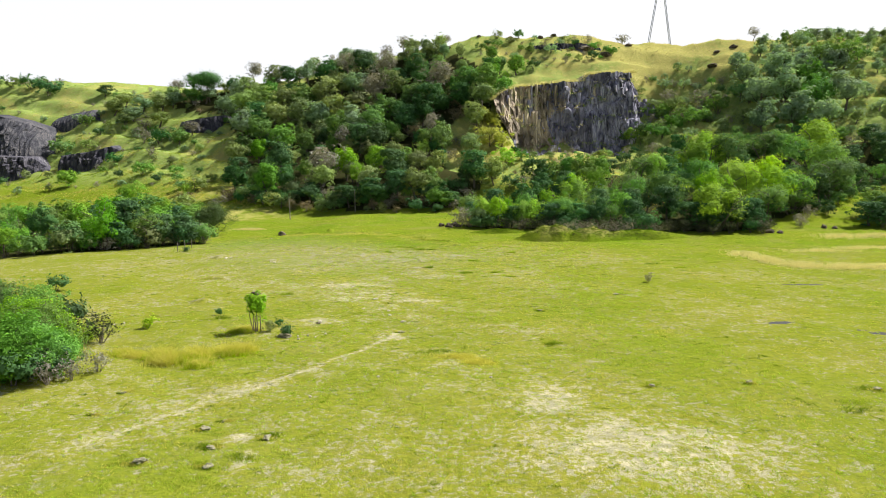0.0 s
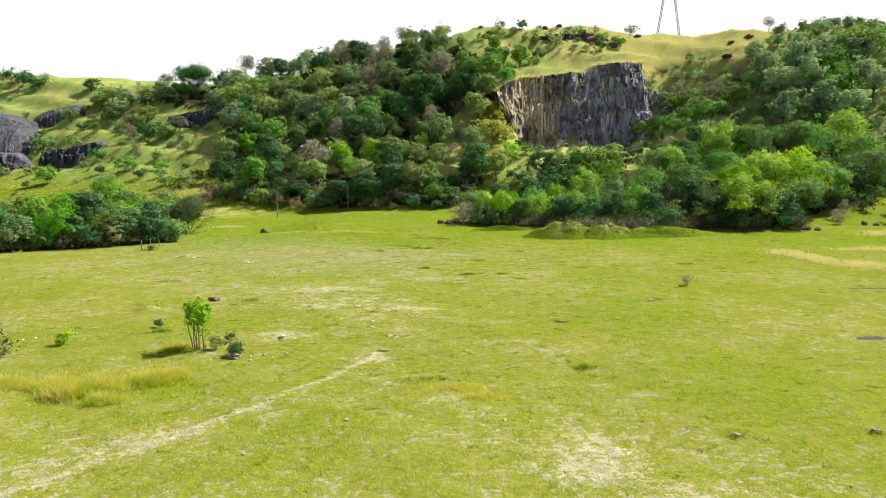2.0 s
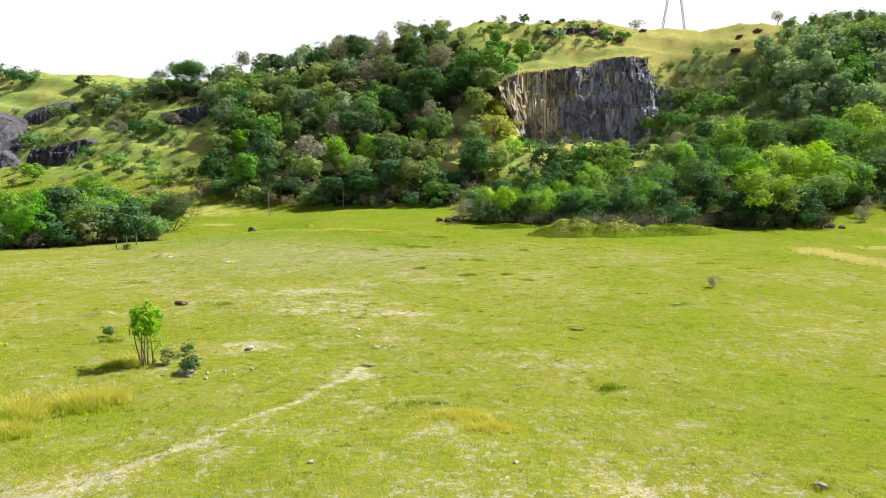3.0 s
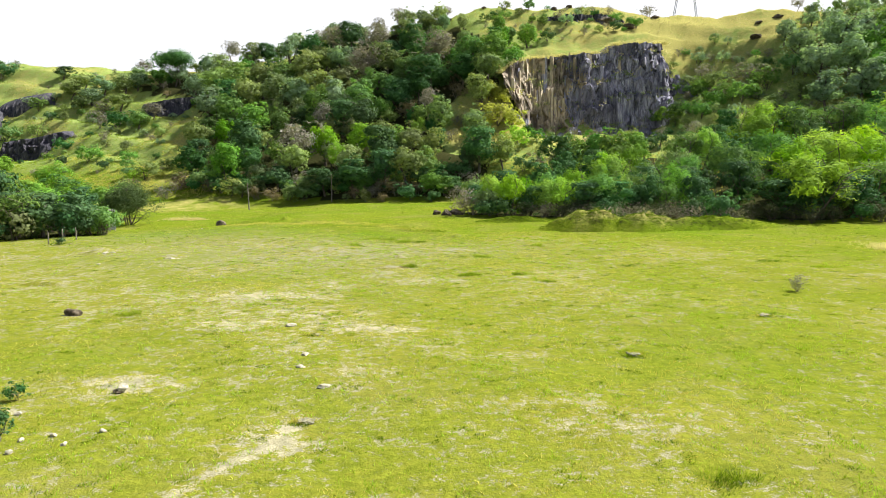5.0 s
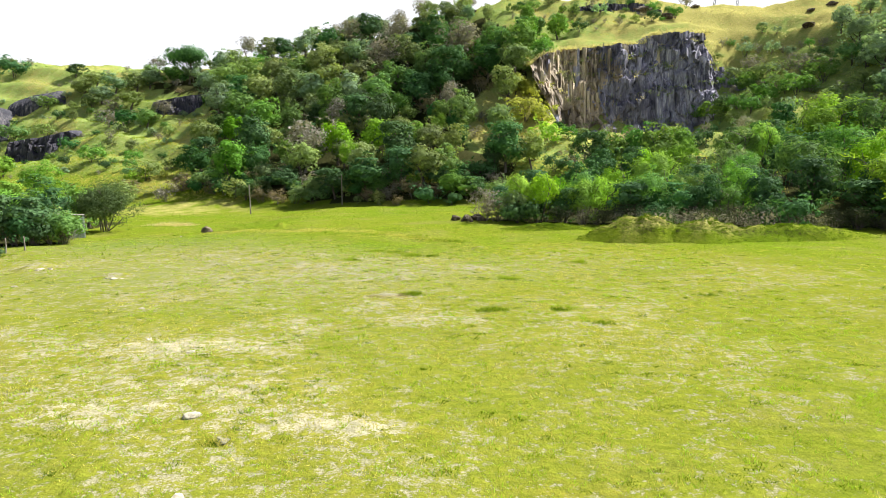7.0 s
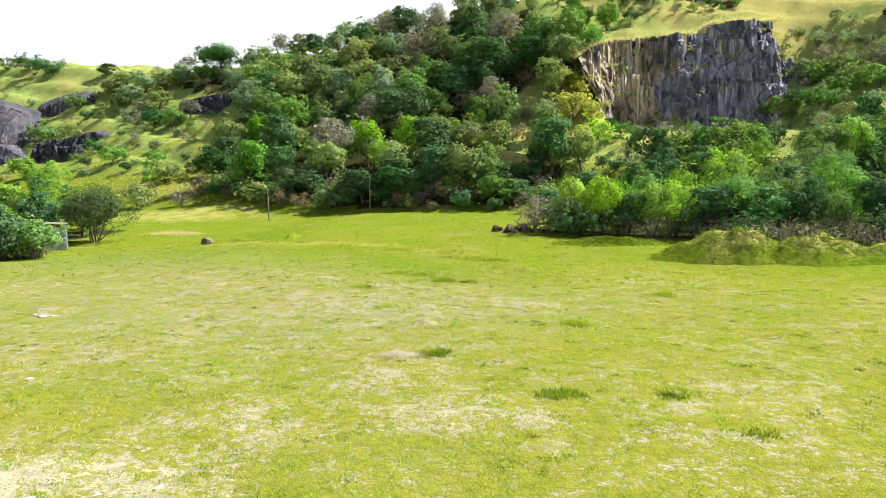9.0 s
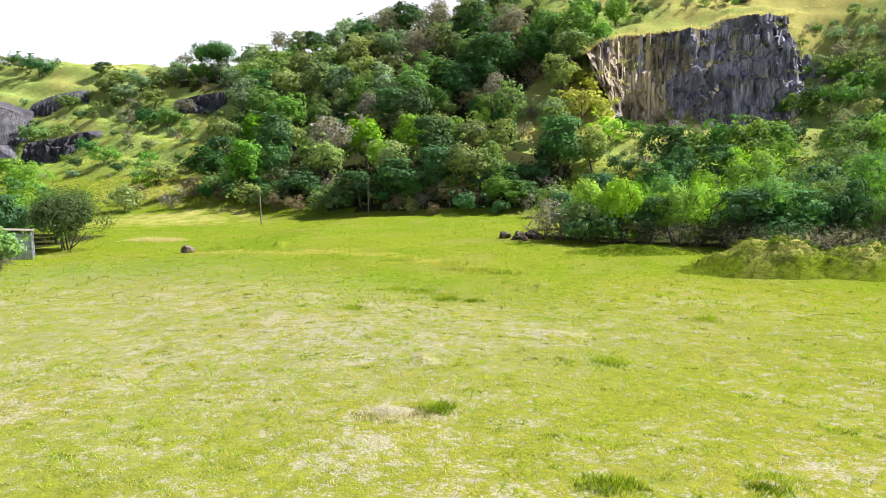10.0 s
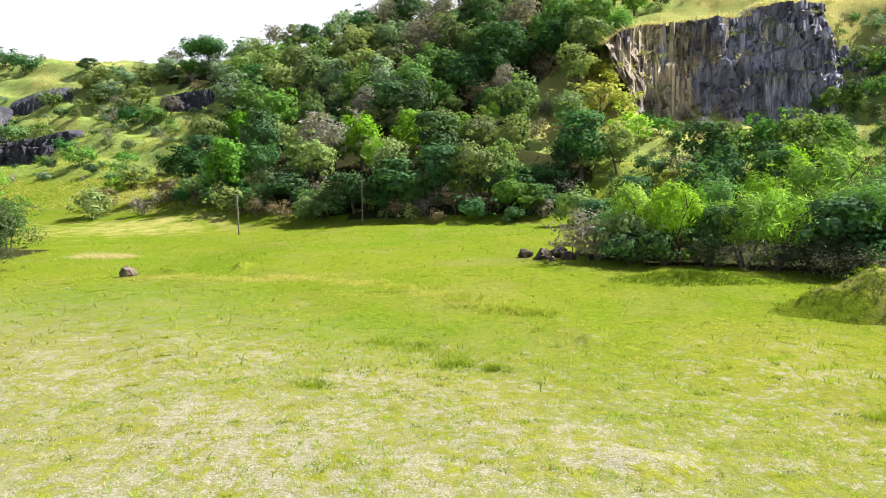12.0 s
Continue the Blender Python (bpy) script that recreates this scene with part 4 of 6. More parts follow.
    grove([b[0], b[2]], ((-43.4, 164.1, 0.59, 1.35), (-54.8, 205.3, 1.15, 0.96), (-46.7, 196.7, 1.2, 0.97), (-38.5, 194.5, 0.96, 0.88), (-30.3, 189.0, 0.77, 0.78), (-34.8, 172.6, 0.72, 0.74), (-14.1, 152.6, 0.48, 1.35)))
    grove([s[0]], ((-46.9, 166.0, 0.37, 1.35), (-35.3, 159.7, 1.1, 1.34)))
    grove([RUST_SHRUB], ((-40.9, 167.8, 1.49, 0.97), (-44.4, 194.4, 1.39, 0.95)))
    grove([d[0], d[1]], ((-29.5, 166.3, 1.44, 0.99),))
    grove([l[1]], ((-20.1, 162.9, 0.9, 0.72),))
    # lower wood east
    grove([b[3], b[8]], ((-6.0, 165.2, 0.94, 0.87), (-2.2, 163.1, 0.87, 0.84), (-6.0, 153.6, 1.03, 0.92), (-17.5, 157.1, 0.9, 0.86)))
    grove([l[1]], ((-4.8, 178.5, 0.84, 0.68),))
    grove([b[0], b[2]], ((-2.8, 156.2, 0.89, 0.85), (-2.0, 151.6, 0.56, 1.24), (0.8, 151.4, 0.48, 1.35)))
    grove([DRY_SHRUB], ((-11.3, 155.5, 1.55, 0.97), (-11.8, 152.4, 1.1, 1.35), (3.6, 153.1, 0.86, 1.35)))
    grove([s[3]], ((-6.2, 156.3, 1.08, 0.92),))
    grove([RUST_SHRUB], ((-8.3, 152.1, 1.41, 1.2), (-4.4, 151.8, 1.06, 1.35)))
    grove([b[1], b[4]], ((-10.3, 154.1, 0.99, 0.9), (-38.6, 164.3, 0.83, 0.81), (2.4, 151.7, 0.46, 1.35)))
    grove([s[2]], ((-35.7, 162.6, 1.31, 0.95),))
    grove([s[0]], ((2.9, 157.3, 1.31, 0.95),))
    # upper wood
    grove([b[3], b[8]], ((-32.7, 208.1, 1.29, 1.0), (-60.3, 251.8, 1.21, 0.98), (-65.5, 230.9, 1.41, 1.02), (-56.7, 225.4, 1.41, 1.02), (-49.8, 222.7, 1.27, 0.99), (-37.9, 219.7, 1.25, 0.99), (-33.4, 225.3, 1.28, 0.99), (-14.3, 216.7, 1.22, 0.98), (-25.3, 210.2, 1.3, 1.0), (-43.3, 209.8, 1.31, 1.0), (-50.9, 212.5, 1.33, 1.01), (-66.0, 242.7, 1.18, 0.97)))
    grove([b[1], b[4]], ((-54.9, 250.2, 1.07, 0.93), (-38.8, 237.1, 1.22, 0.98), (-25.5, 231.6, 1.3, 1.0), (-8.6, 222.6, 1.24, 0.98), (-9.8, 194.8, 1.19, 0.97), (-5.3, 194.8, 1.09, 0.94), (-57.2, 215.0, 1.24, 0.98), (-17.9, 184.6, 1.14, 0.95), (-22.6, 187.0, 1.12, 0.95)))
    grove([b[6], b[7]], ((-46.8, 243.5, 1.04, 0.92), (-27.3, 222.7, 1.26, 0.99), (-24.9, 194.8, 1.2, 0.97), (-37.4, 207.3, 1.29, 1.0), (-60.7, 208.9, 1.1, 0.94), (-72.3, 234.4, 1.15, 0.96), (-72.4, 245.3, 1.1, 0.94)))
    grove([d[0], d[1]], ((-31.8, 234.1, 1.47, 0.99), (-18.0, 226.6, 1.42, 0.98), (-20.5, 215.4, 1.52, 1.0), (-27.5, 188.8, 1.1, 0.89), (-71.0, 265.9, 1.27, 0.94)))
    grove([b[0], b[2]], ((-43.5, 220.9, 1.26, 0.99), (-8.4, 206.1, 1.09, 0.94), (-16.5, 200.9, 1.23, 0.98), (-19.2, 194.3, 1.2, 0.97), (-29.1, 192.5, 1.19, 0.97), (-14.1, 191.8, 0.9, 0.86)))
    # wood by the cliff
    grove([d[0], d[1]], ((0.1, 206.7, 1.77, 1.05), (-3.1, 189.2, 1.02, 0.86)))
    grove([b[1], b[4]], ((-1.9, 199.3, 1.37, 1.02), (-1.6, 179.7, 0.71, 0.73), (7.4, 158.3, 1.14, 0.96), (5.4, 158.2, 0.73, 0.75), (5.3, 197.4, 1.1, 0.94), (-4.9, 211.7, 1.18, 0.97)))
    grove([b[0], b[2]], ((7.5, 204.3, 1.23, 0.98), (0.2, 180.1, 1.1, 0.94), (-4.8, 182.9, 0.75, 0.76)))
    grove([b[5]], ((12.7, 199.0, 1.2, 0.97), (17.3, 198.8, 1.01, 0.91)))
    grove([b[3], b[8]], ((11.2, 192.8, 1.22, 0.98), (9.3, 187.8, 0.99, 0.9), (7.0, 176.8, 0.91, 0.86), (11.9, 157.3, 0.82, 0.81)))
    grove([s[3]], ((11.4, 191.0, 1.53, 0.97), (14.6, 188.8, 1.45, 0.97), (12.6, 182.4, 1.83, 1.0), (15.6, 180.5, 1.53, 0.97)))
    grove([RUST_SHRUB], ((-7.6, 192.4, 2.22, 1.02), (3.8, 204.3, 1.97, 1.01), (4.2, 195.5, 1.87, 1.0)))
    grove([s[4]], ((16.5, 169.5, 1.51, 0.97),))
    grove([s[2]], ((9.0, 159.0, 1.18, 0.93),))
    grove([s[1]], ((12.2, 159.8, 1.0, 0.9),))
    grove([DRY_SHRUB], ((19.0, 155.8, 1.56, 0.97), (4.5, 185.2, 1.62, 0.98), (2.3, 178.6, 1.22, 0.93), (21.2, 154.6, 1.54, 0.97)))
    grove([s[0]], ((15.4, 155.9, 1.14, 0.93),))
    # cliff foot
    grove([b[1], b[4]], ((22.0, 152.4, 1.0, 0.9), (21.9, 146.3, 0.86, 0.83), (25.1, 143.6, 0.86, 0.83)))
    grove([b[0], b[2]], ((24.7, 152.3, 0.95, 0.88), (28.5, 153.7, 0.98, 0.9), (31.6, 151.3, 1.03, 0.91)))
    grove([b[5]], ((35.6, 152.9, 0.89, 0.85),))
    grove([s[1]], ((19.9, 171.5, 0.99, 0.9), (55.4, 196.2, 1.66, 0.98), (59.3, 193.4, 1.05, 0.91), (53.6, 200.0, 1.4, 0.96), (66.9, 206.6, 1.56, 0.98), (69.4, 195.6, 1.34, 0.95), (65.1, 195.0, 1.52, 0.97), (60.3, 188.6, 1.4, 0.96)))
    grove([s[2]], ((63.5, 208.7, 1.14, 0.93),))
    grove([s[0]], ((58.4, 196.2, 1.36, 0.96),))
    # thicket front
    grove([l[1]], ((7.1, 115.3, 0.8, 0.77), (9.5, 114.7, 0.82, 0.85), (13.7, 113.8, 0.72, 0.89), (15.2, 113.5, 0.76, 0.83), (27.3, 143.6, 1.04, 0.79), (26.0, 131.6, 1.17, 0.84), (47.2, 149.3, 1.2, 0.85)))
    grove([l[0], l[3]], ((11.3, 117.5, 0.8, 0.65), (33.0, 144.7, 1.01, 0.77), (22.9, 113.9, 0.75, 0.62), (30.2, 114.6, 0.89, 0.71), (21.0, 129.5, 0.93, 0.74)))
    grove([b[1], b[4]], ((11.6, 114.3, 0.52, 1.01), (25.6, 111.2, 0.66, 0.69), (18.3, 111.9, 0.59, 1.26), (21.6, 111.5, 0.57, 1.16), (24.0, 111.3, 0.54, 0.83)))
    grove([s[2]], ((5.7, 145.3, 1.46, 0.97), (11.4, 126.0, 1.14, 0.93)))
    grove([l[2]], ((5.6, 117.6, 0.61, 0.87), (29.2, 127.7, 1.02, 0.78), (24.9, 114.6, 0.88, 0.7), (20.0, 111.6, 0.93, 0.91), (38.0, 140.5, 1.13, 0.82), (42.4, 149.4, 1.29, 0.87), (38.0, 135.1, 1.03, 0.78), (27.3, 111.2, 0.71, 0.76)))
    grove([s[0]], ((10.4, 133.7, 1.25, 0.94),))
    # thicket east side
    grove([l[2]], ((74.8, 148.4, 1.58, 0.94), (76.6, 135.8, 1.62, 0.95), (70.9, 150.3, 1.34, 0.89), (64.3, 150.7, 1.51, 0.93), (54.4, 114.2, 1.13, 0.95), (72.7, 127.7, 1.38, 1.0), (75.7, 130.5, 0.79, 1.35), (61.5, 119.3, 0.69, 1.18), (40.8, 121.0, 1.44, 0.91), (50.9, 132.4, 1.47, 0.92)))
    grove([l[1]], ((85.2, 157.6, 1.74, 0.97), (59.6, 155.5, 1.55, 0.93), (53.6, 127.1, 1.36, 0.89), (55.3, 124.8, 1.3, 0.88), (62.3, 131.2, 1.21, 0.85), (59.5, 120.6, 1.3, 0.88), (43.7, 109.0, 1.19, 1.07)))
    grove([l[0], l[3]], ((55.2, 153.6, 1.37, 0.89), (62.8, 120.1, 1.04, 1.06), (46.1, 108.9, 0.94, 0.89), (47.6, 120.1, 1.2, 0.85)))
    grove([b[1], b[4]], ((49.9, 109.9, 0.68, 1.27), (56.4, 116.1, 0.63, 1.35), (41.4, 109.2, 0.63, 1.35), (47.6, 108.8, 0.56, 1.35)))
    # far scrub
    grove([DRY_SHRUB], ((75.7, 199.5, 2.22, 1.02), (68.4, 209.2, 2.01, 1.01)))
    grove([s[1]], ((78.0, 194.1, 1.76, 0.99), (70.5, 189.8, 1.72, 0.99), (85.0, 196.9, 1.78, 0.99)))
    grove([s[2]], ((80.0, 182.4, 1.51, 0.97), (69.8, 203.8, 1.84, 1.0)))
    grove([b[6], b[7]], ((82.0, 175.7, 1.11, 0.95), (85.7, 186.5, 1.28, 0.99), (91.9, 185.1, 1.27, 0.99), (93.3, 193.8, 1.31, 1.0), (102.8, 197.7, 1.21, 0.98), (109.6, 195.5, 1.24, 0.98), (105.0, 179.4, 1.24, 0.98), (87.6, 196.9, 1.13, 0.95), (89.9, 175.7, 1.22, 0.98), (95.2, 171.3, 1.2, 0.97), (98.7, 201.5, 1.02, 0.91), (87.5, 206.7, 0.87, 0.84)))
    grove([b[0], b[2]], ((101.5, 190.0, 1.3, 1.0), (98.8, 180.1, 1.35, 1.01), (108.0, 199.2, 1.14, 0.95), (114.0, 196.9, 1.13, 0.95)))
    # thicket west
    grove([l[0], l[3]], ((-47.8, 95.0, 1.08, 0.8), (-67.1, 146.6, 1.2, 0.85)))
    grove([b[1], b[4]], ((-46.5, 100.2, 0.91, 0.86), (-46.2, 96.0, 0.53, 1.17), (-41.3, 99.4, 0.63, 1.16), (-38.8, 101.1, 0.58, 1.23)))
    grove([l[2]], ((-43.4, 98.0, 0.85, 0.93), (-42.2, 98.8, 0.44, 1.35), (-50.3, 93.5, 0.48, 1.35)))
    grove([s[1]], ((-45.4, 96.7, 0.93, 0.89),))
    grove([b[3], b[8]], ((-40.0, 100.3, 0.34, 1.35),))
    grove([b[0], b[2]], ((-51.1, 92.9, 0.58, 1.04),))
    grove([s[2]], ((-60.7, 160.1, 1.48, 0.97),))
    # the growth between them
    stand(LOWER_WOOD, 6.2, [b[0], b[1], b[1], b[2], b[4], b[4], b[3]], 0.5, 0.8, ((0, 164, 6, 5), (-38, 163, 7, 4), (8, 181, 9, 18)), sink=0.6, room=3.2)
    stand(UPPER_WOOD, 7.0, [b[0], b[1], b[2], b[4], b[3], b[8], d[0]], 0.55, 0.9, ((-83, 241, 12, 10), (-88.5, 256, 9, 9)), sink=0.5, room=3.2)
    stand(WOOD, 6.5, [s[0], s[0], s[1], s[2], RUST_SHRUB], 0.7, 1.2, ((8, 181, 9, 18), (-38, 163, 7, 4), (-84, 240, 8, 6)), room=1.2)
    stand([(-52, 165), (-38, 156), (-22, 148.5), (4, 147.5), (6, 155), (-20, 156), (-36, 164), (-50, 171)], 2.6, [s[0], s[0], s[1], s[0], s[2], DRY_SHRUB, RUST_SHRUB], 0.7, 1.3, ((-19.4, 149, 3.6, 3.6),), room=1.0)
    stand([(-66, 250), (-26, 241), (0, 230), (7, 233), (-22, 249), (-62, 260)], 5.0, [b[0], b[3], b[8], d[0], d[1], b[7]], 0.6, 1.0, ((-88.5, 256, 9, 9),), room=2.0)
    stand(THICKET_EAST, 5.0, [l[2], l[0], b[1], b[4], b[1]], 0.5, 0.85, (), 1.2, sink=0.4, room=3.0)
    # Brambles in that shade-dark colour deepen the dark at the thicket's foot.
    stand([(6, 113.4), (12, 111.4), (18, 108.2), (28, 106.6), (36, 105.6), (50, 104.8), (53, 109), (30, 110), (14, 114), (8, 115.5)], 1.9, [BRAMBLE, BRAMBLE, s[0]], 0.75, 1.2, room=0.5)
    stand([(58, 110), (68, 118), (84, 134), (104, 146), (104, 150), (80, 138), (62, 120)], 2.8, [s[0], s[0], s[1], DRY_SHRUB], 0.6, 1.0, room=1.2)
    stand(THICKET_WEST, 4.6, [l[2], l[0], b[5], b[4], l[3], b[0]], 0.5, 0.85, sink=0.4, room=2.6)
    stand([(-57, 86), (-37, 99.5), (-36, 103), (-60, 91)], 2.1, [s[0], s[1], s[0], s[2], DRY_SHRUB], 0.6, 1.1, room=0.8)
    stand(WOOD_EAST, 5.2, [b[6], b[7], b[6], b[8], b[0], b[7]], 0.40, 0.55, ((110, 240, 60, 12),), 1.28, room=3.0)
    stand(WOOD_EAST, 5.0, [s[5], s[2], s[5], s[1]], 0.8, 1.35, (), 1.25, room=1.5)
    stand(SCRUB_EAST, 4.6, [s[1], s[5], s[2], DRY_SHRUB], 0.8, 1.3, room=1.8)
    stand([(58, 199), (66, 192), (76, 192), (84, 206), (76, 218), (66, 217), (60, 212)], 2.9, [s[2], s[5], s[2], s[1], DRY_SHRUB, DRY_SHRUB], 0.6, 1.2, room=1.4)
    stand([(26, 176), (60, 172), (66, 196), (48, 192), (28, 188)], 4.6, [s[0], s[2], s[1], DRY_SHRUB, s[2]], 0.7, 1.2, room=1.8)
    stand([(14, 164), (26, 160), (34, 176), (20, 184), (14, 172)], 4.0, [DRY_SHRUB, s[2], s[0], RUST_SHRUB], 0.45, 0.9, room=1.8)
    stand([(20, 216), (46, 222), (58, 228), (52, 240), (14, 240), (12, 228)], 3.6, [s[1], s[5], s[2], s[0], DRY_SHRUB, DRY_SHRUB], 0.4, 1.1)
    stand([(14, 200), (20, 204), (24, 216), (14, 222)], 4.0, [b[5], b[0], b[2], s[4]], 0.55, 0.8)
    stand([(-130, 240), (-108, 230), (-92, 222), (-72, 214), (-66, 222), (-78, 238), (-84, 250), (-106, 266), (-132, 264)], 4.6, [s[1], s[2], s[5], DRY_SHRUB, s[5], DRY_SHRUB], 0.5, 1.0, ((-83, 241, 13, 11),), room=2.0)
    stand([(-170, 200), (-110, 190), (-62, 186), (-80, 222), (-110, 250), (-170, 256)], 6.4, [s[1], s[2], s[5], DRY_SHRUB, s[0]], 0.35, 0.95)
    stand([(-84, 186), (-56, 172), (-50, 168), (-52, 180), (-80, 196)], 5.5, [s[3], s[2], s[1], DRY_SHRUB], 0.4, 0.9)
    stand([(-180, 276), (-150, 270), (-150, 278), (-180, 284)], 4.5, [s[2], DRY_SHRUB, s[0]], 0.9, 1.5)
    # small trees along the skyline and the pasture's eastern rim
    grove([DRY_SHRUB, d[1], d[1]], ((63, 243, 1.9, 1.0), (108, 242, 0.7, 0.9), (2, 243, 0.6, 0.9)))
    grove([b[1], b[4], b[0], b[2], s[0]], ((70.5, 111.5, 0.55, 1.2), (74, 113, 0.62, 1.2), (78, 112, 0.6, 1.2), (75, 117, 0.66, 1.2), (72, 109.5, 1.2, 1.1)))
    grove([BARE_SHRUB], ((19.6, 106.4, 1.0, 1.0), (22.4, 105.6, 1.1, 1.1), (25.2, 105.2, 1.0, 1.0), (28.4, 105.0, 1.1, 1.0), (16.8, 109.2, 0.9, 1.0), (32.6, 105.0, 0.9, 1.1), (4.4, 115.0, 1.2, 1.0), (13.0, 111.6, 0.9, 1.0)))
    grove([l[2]], ((-37.3, 102.4, 0.55, 1.3),))


plant_woods()


# ---- single plants of the pasture ----
SPREADING = make_tree("spreading_tree", 201, 6.0, 7.2, SPREAD_LEAF, BARK, bole=0.22, stems=6, leaves=7500, clumps=60, leaf=0.19, near=True, splay=0.5, label="low spreading olive-green tree with several bare stems beside the shed")
put_tree(SPREADING, -39.0, 113.6, 0.98, 20, 0.25, 1.0)
put_tree(SHRUB[5], -38.3, 105.8, 0.78, 30)
put_tree(SHRUB[1], -39.6, 104.9, 0.8, 130)
UMBRELLA = make_tree("umbrella_tree", 203, 9.0, 10.5, LEAF_DARK, BARK, bole=0.50, leaves=5200, clumps=56, leaf=0.36, flat=0.5, label="tall flat-topped umbrella tree on the skyline")
put_tree(UMBRELLA, -87.4, 256, 1.32, 40)
SMALL = make_tree("small_tree", 205, 3.0, 1.5, LEAF_BRIGHT, TWIG, bole=0.46, stems=6, leaves=1500, clumps=30, leaf=0.20, droop=0.8, near=True, fronds=True, splay=0.10, label="small many-stemmed young tree alone in the pasture")
put_tree(SMALL, -13.1, 46.4, 1.0, 0)
BUSH = [make_tree("leafy_bush", 207 + k, 4.0, 4.6, m, BARK, bole=0.0, stems=4, leaves=7000, clumps=46, leaf=0.20, near=True, label=l, category="bush", group="bushes at the pasture's edge")
        for k, (m, l) in enumerate(((LEAF_BRIGHT, "large bright green leafy bush"), (LEAF_MID, "large mid-green leafy bush")))]
for x, y, k, size in ((-22.3, 37.0, 0, 0.85), (-24.2, 36.0, 0, 0.95), (-24.8, 40.0, 1, 0.95), (-27.5, 39.5, 0, 1.0), (-30.5, 42.0, 1, 1.15), (-28.5, 36.0, 1, 1.0), (-33.0, 47.5, 1, 1.0), (-26.6, 43.6, 0, 0.9), (-29.4, 46.8, 1, 0.95), (-32.0, 40.0, 0, 1.1)):
    put_tree(BUSH[k], x, y, size, 70 * x)
for x, y, ob, size in ((-20.6, 36.2, DRY_SHRUB, 0.6), (-21.4, 35.3, DRY_SHRUB, 0.7), (-21.9, 36.0, SHRUB[0], 0.6), (-23.0, 34.9, SHRUB[0], 0.7), (-23.2, 38.6, SHRUB[4], 0.7), (-24.0, 44.6, SHRUB[4], 0.5), (-26.6, 47.0, SHRUB[0], 0.85), (-36.9, 63.6, SHRUB[0], 0.55), (-22.9, 44.2, BRAMBLE, 0.95), (-19.8, 37.6, DRY_SHRUB, 0.6), (-21.6, 48.3, SHRUB[4], 0.3), (-10.7, 45.6, SHRUB[0], 0.28),
                       (-12.2, 46.5, SHRUB[2], 0.25), (-17.5, 52.0, SHRUB[0], 0.2), (-11.9, 48.3, SHRUB[0], 0.18), (20.2, 65.6, DRY_SHRUB, 0.4), (-16.9, 150.5, SHRUB[2], 0.4), (3.2, 115.5, DRY_SHRUB, 1.5),
                       (-38.8, 103.4, SHRUB[2], 1.0), (-36.2, 101.6, SHRUB[1], 0.95), (-38.2, 100.6, SHRUB[0], 0.9), (6.0, 115.0, SHRUB[2], 1.1), (50.5, 106.0, DRY_SHRUB, 0.8), (65, 124, SHRUB[2], 0.8), (-34.8, 91.0, SHRUB[0], 0.25)):
    put_tree(ob, x, y, size, 50 * x)


# ---- mounds, clods and stones of the pasture ----
MOUND_SPOTS = []


def mound(x, y, rx, ry, high, turn=0.0, label="low grassy earth mound in the pasture", dry=0.3, bare=0.1, seed=0, name="earth_mound"):
    """A heap of earth that runs out into the ground."""
    rings, spokes = 12, 30
    rnd = random.Random(seed)
    verts, faces, rim = [], [], []
    ph = [rnd.uniform(0, 6.28) for _ in range(4)]
    c, s = math.cos(turn), math.sin(turn)
    for i in range(rings + 1):
        f = i / rings
        for k in range(spokes):
            a = 2 * math.pi * k / spokes
            wob = 1 + 0.14 * math.sin(2 * a + ph[0]) + 0.09 * math.sin(3 * a + ph[1]) + 0.05 * math.sin(7 * a + ph[2])
            u, v = rx * f * wob * math.cos(a), ry * f * wob * math.sin(a)
            px, py = x + c * u - s * v, y + s * u + c * v
            lift = high * (0.5 + 0.5 * math.cos(math.pi * f)) ** (0.62 if high > 0.9 else 1.2) * (1 + 0.35 * noise.noise(Vector((px * 0.9, py * 0.9, seed)))) + 0.3 * high * (1 - f) * noise.noise(Vector((px * 3.1, py * 3.1, seed)))
            verts.append((px - x, py - y, lz(px, py) - lz(x, y) + (lift if i < rings else -0.05)))
            rim.append(1 - f)
    for i in range(rings):
        for k in range(spokes):
            a, b = i * spokes + k, i * spokes + (k + 1) % spokes
            faces.append((a, b, b + spokes, a + spokes))
    MOUND_SPOTS.extend((x + v[0], y + v[1], v[2] + lz(x, y), high) for v, r in zip(verts, rim) if high > 0.5 and 0.05 < r)
    me = quick_mesh(name, verts, np.array(faces), 4, GRASSLAND, True)
    crown = np.array(rim)
    under = cover(np.array([x + v[0] for v in verts]), np.array([y + v[1] for v in verts]))
    # Dark mid-slope ring paints the tall heaps' shaded side into the ground tone.
    more = {"dry": dry * crown ** 1.2 if high > 0.5 else 0.0, "bare": bare * 0.8 * crown ** 1.2, "litter_shade": 0.44 * (4 * crown * (1 - crown)) ** 1.6 if high > 0.9 else 0.0}
    for key, value in under.items():
        me.attributes.new(key, "FLOAT", "POINT").data.foreach_set("value", (value + more.get(key, 0.0)).astype(np.float32))
    ob = new(name, me)
    ob.location = (x, y, lz(x, y))
    return tagged(ob, label, "mound")


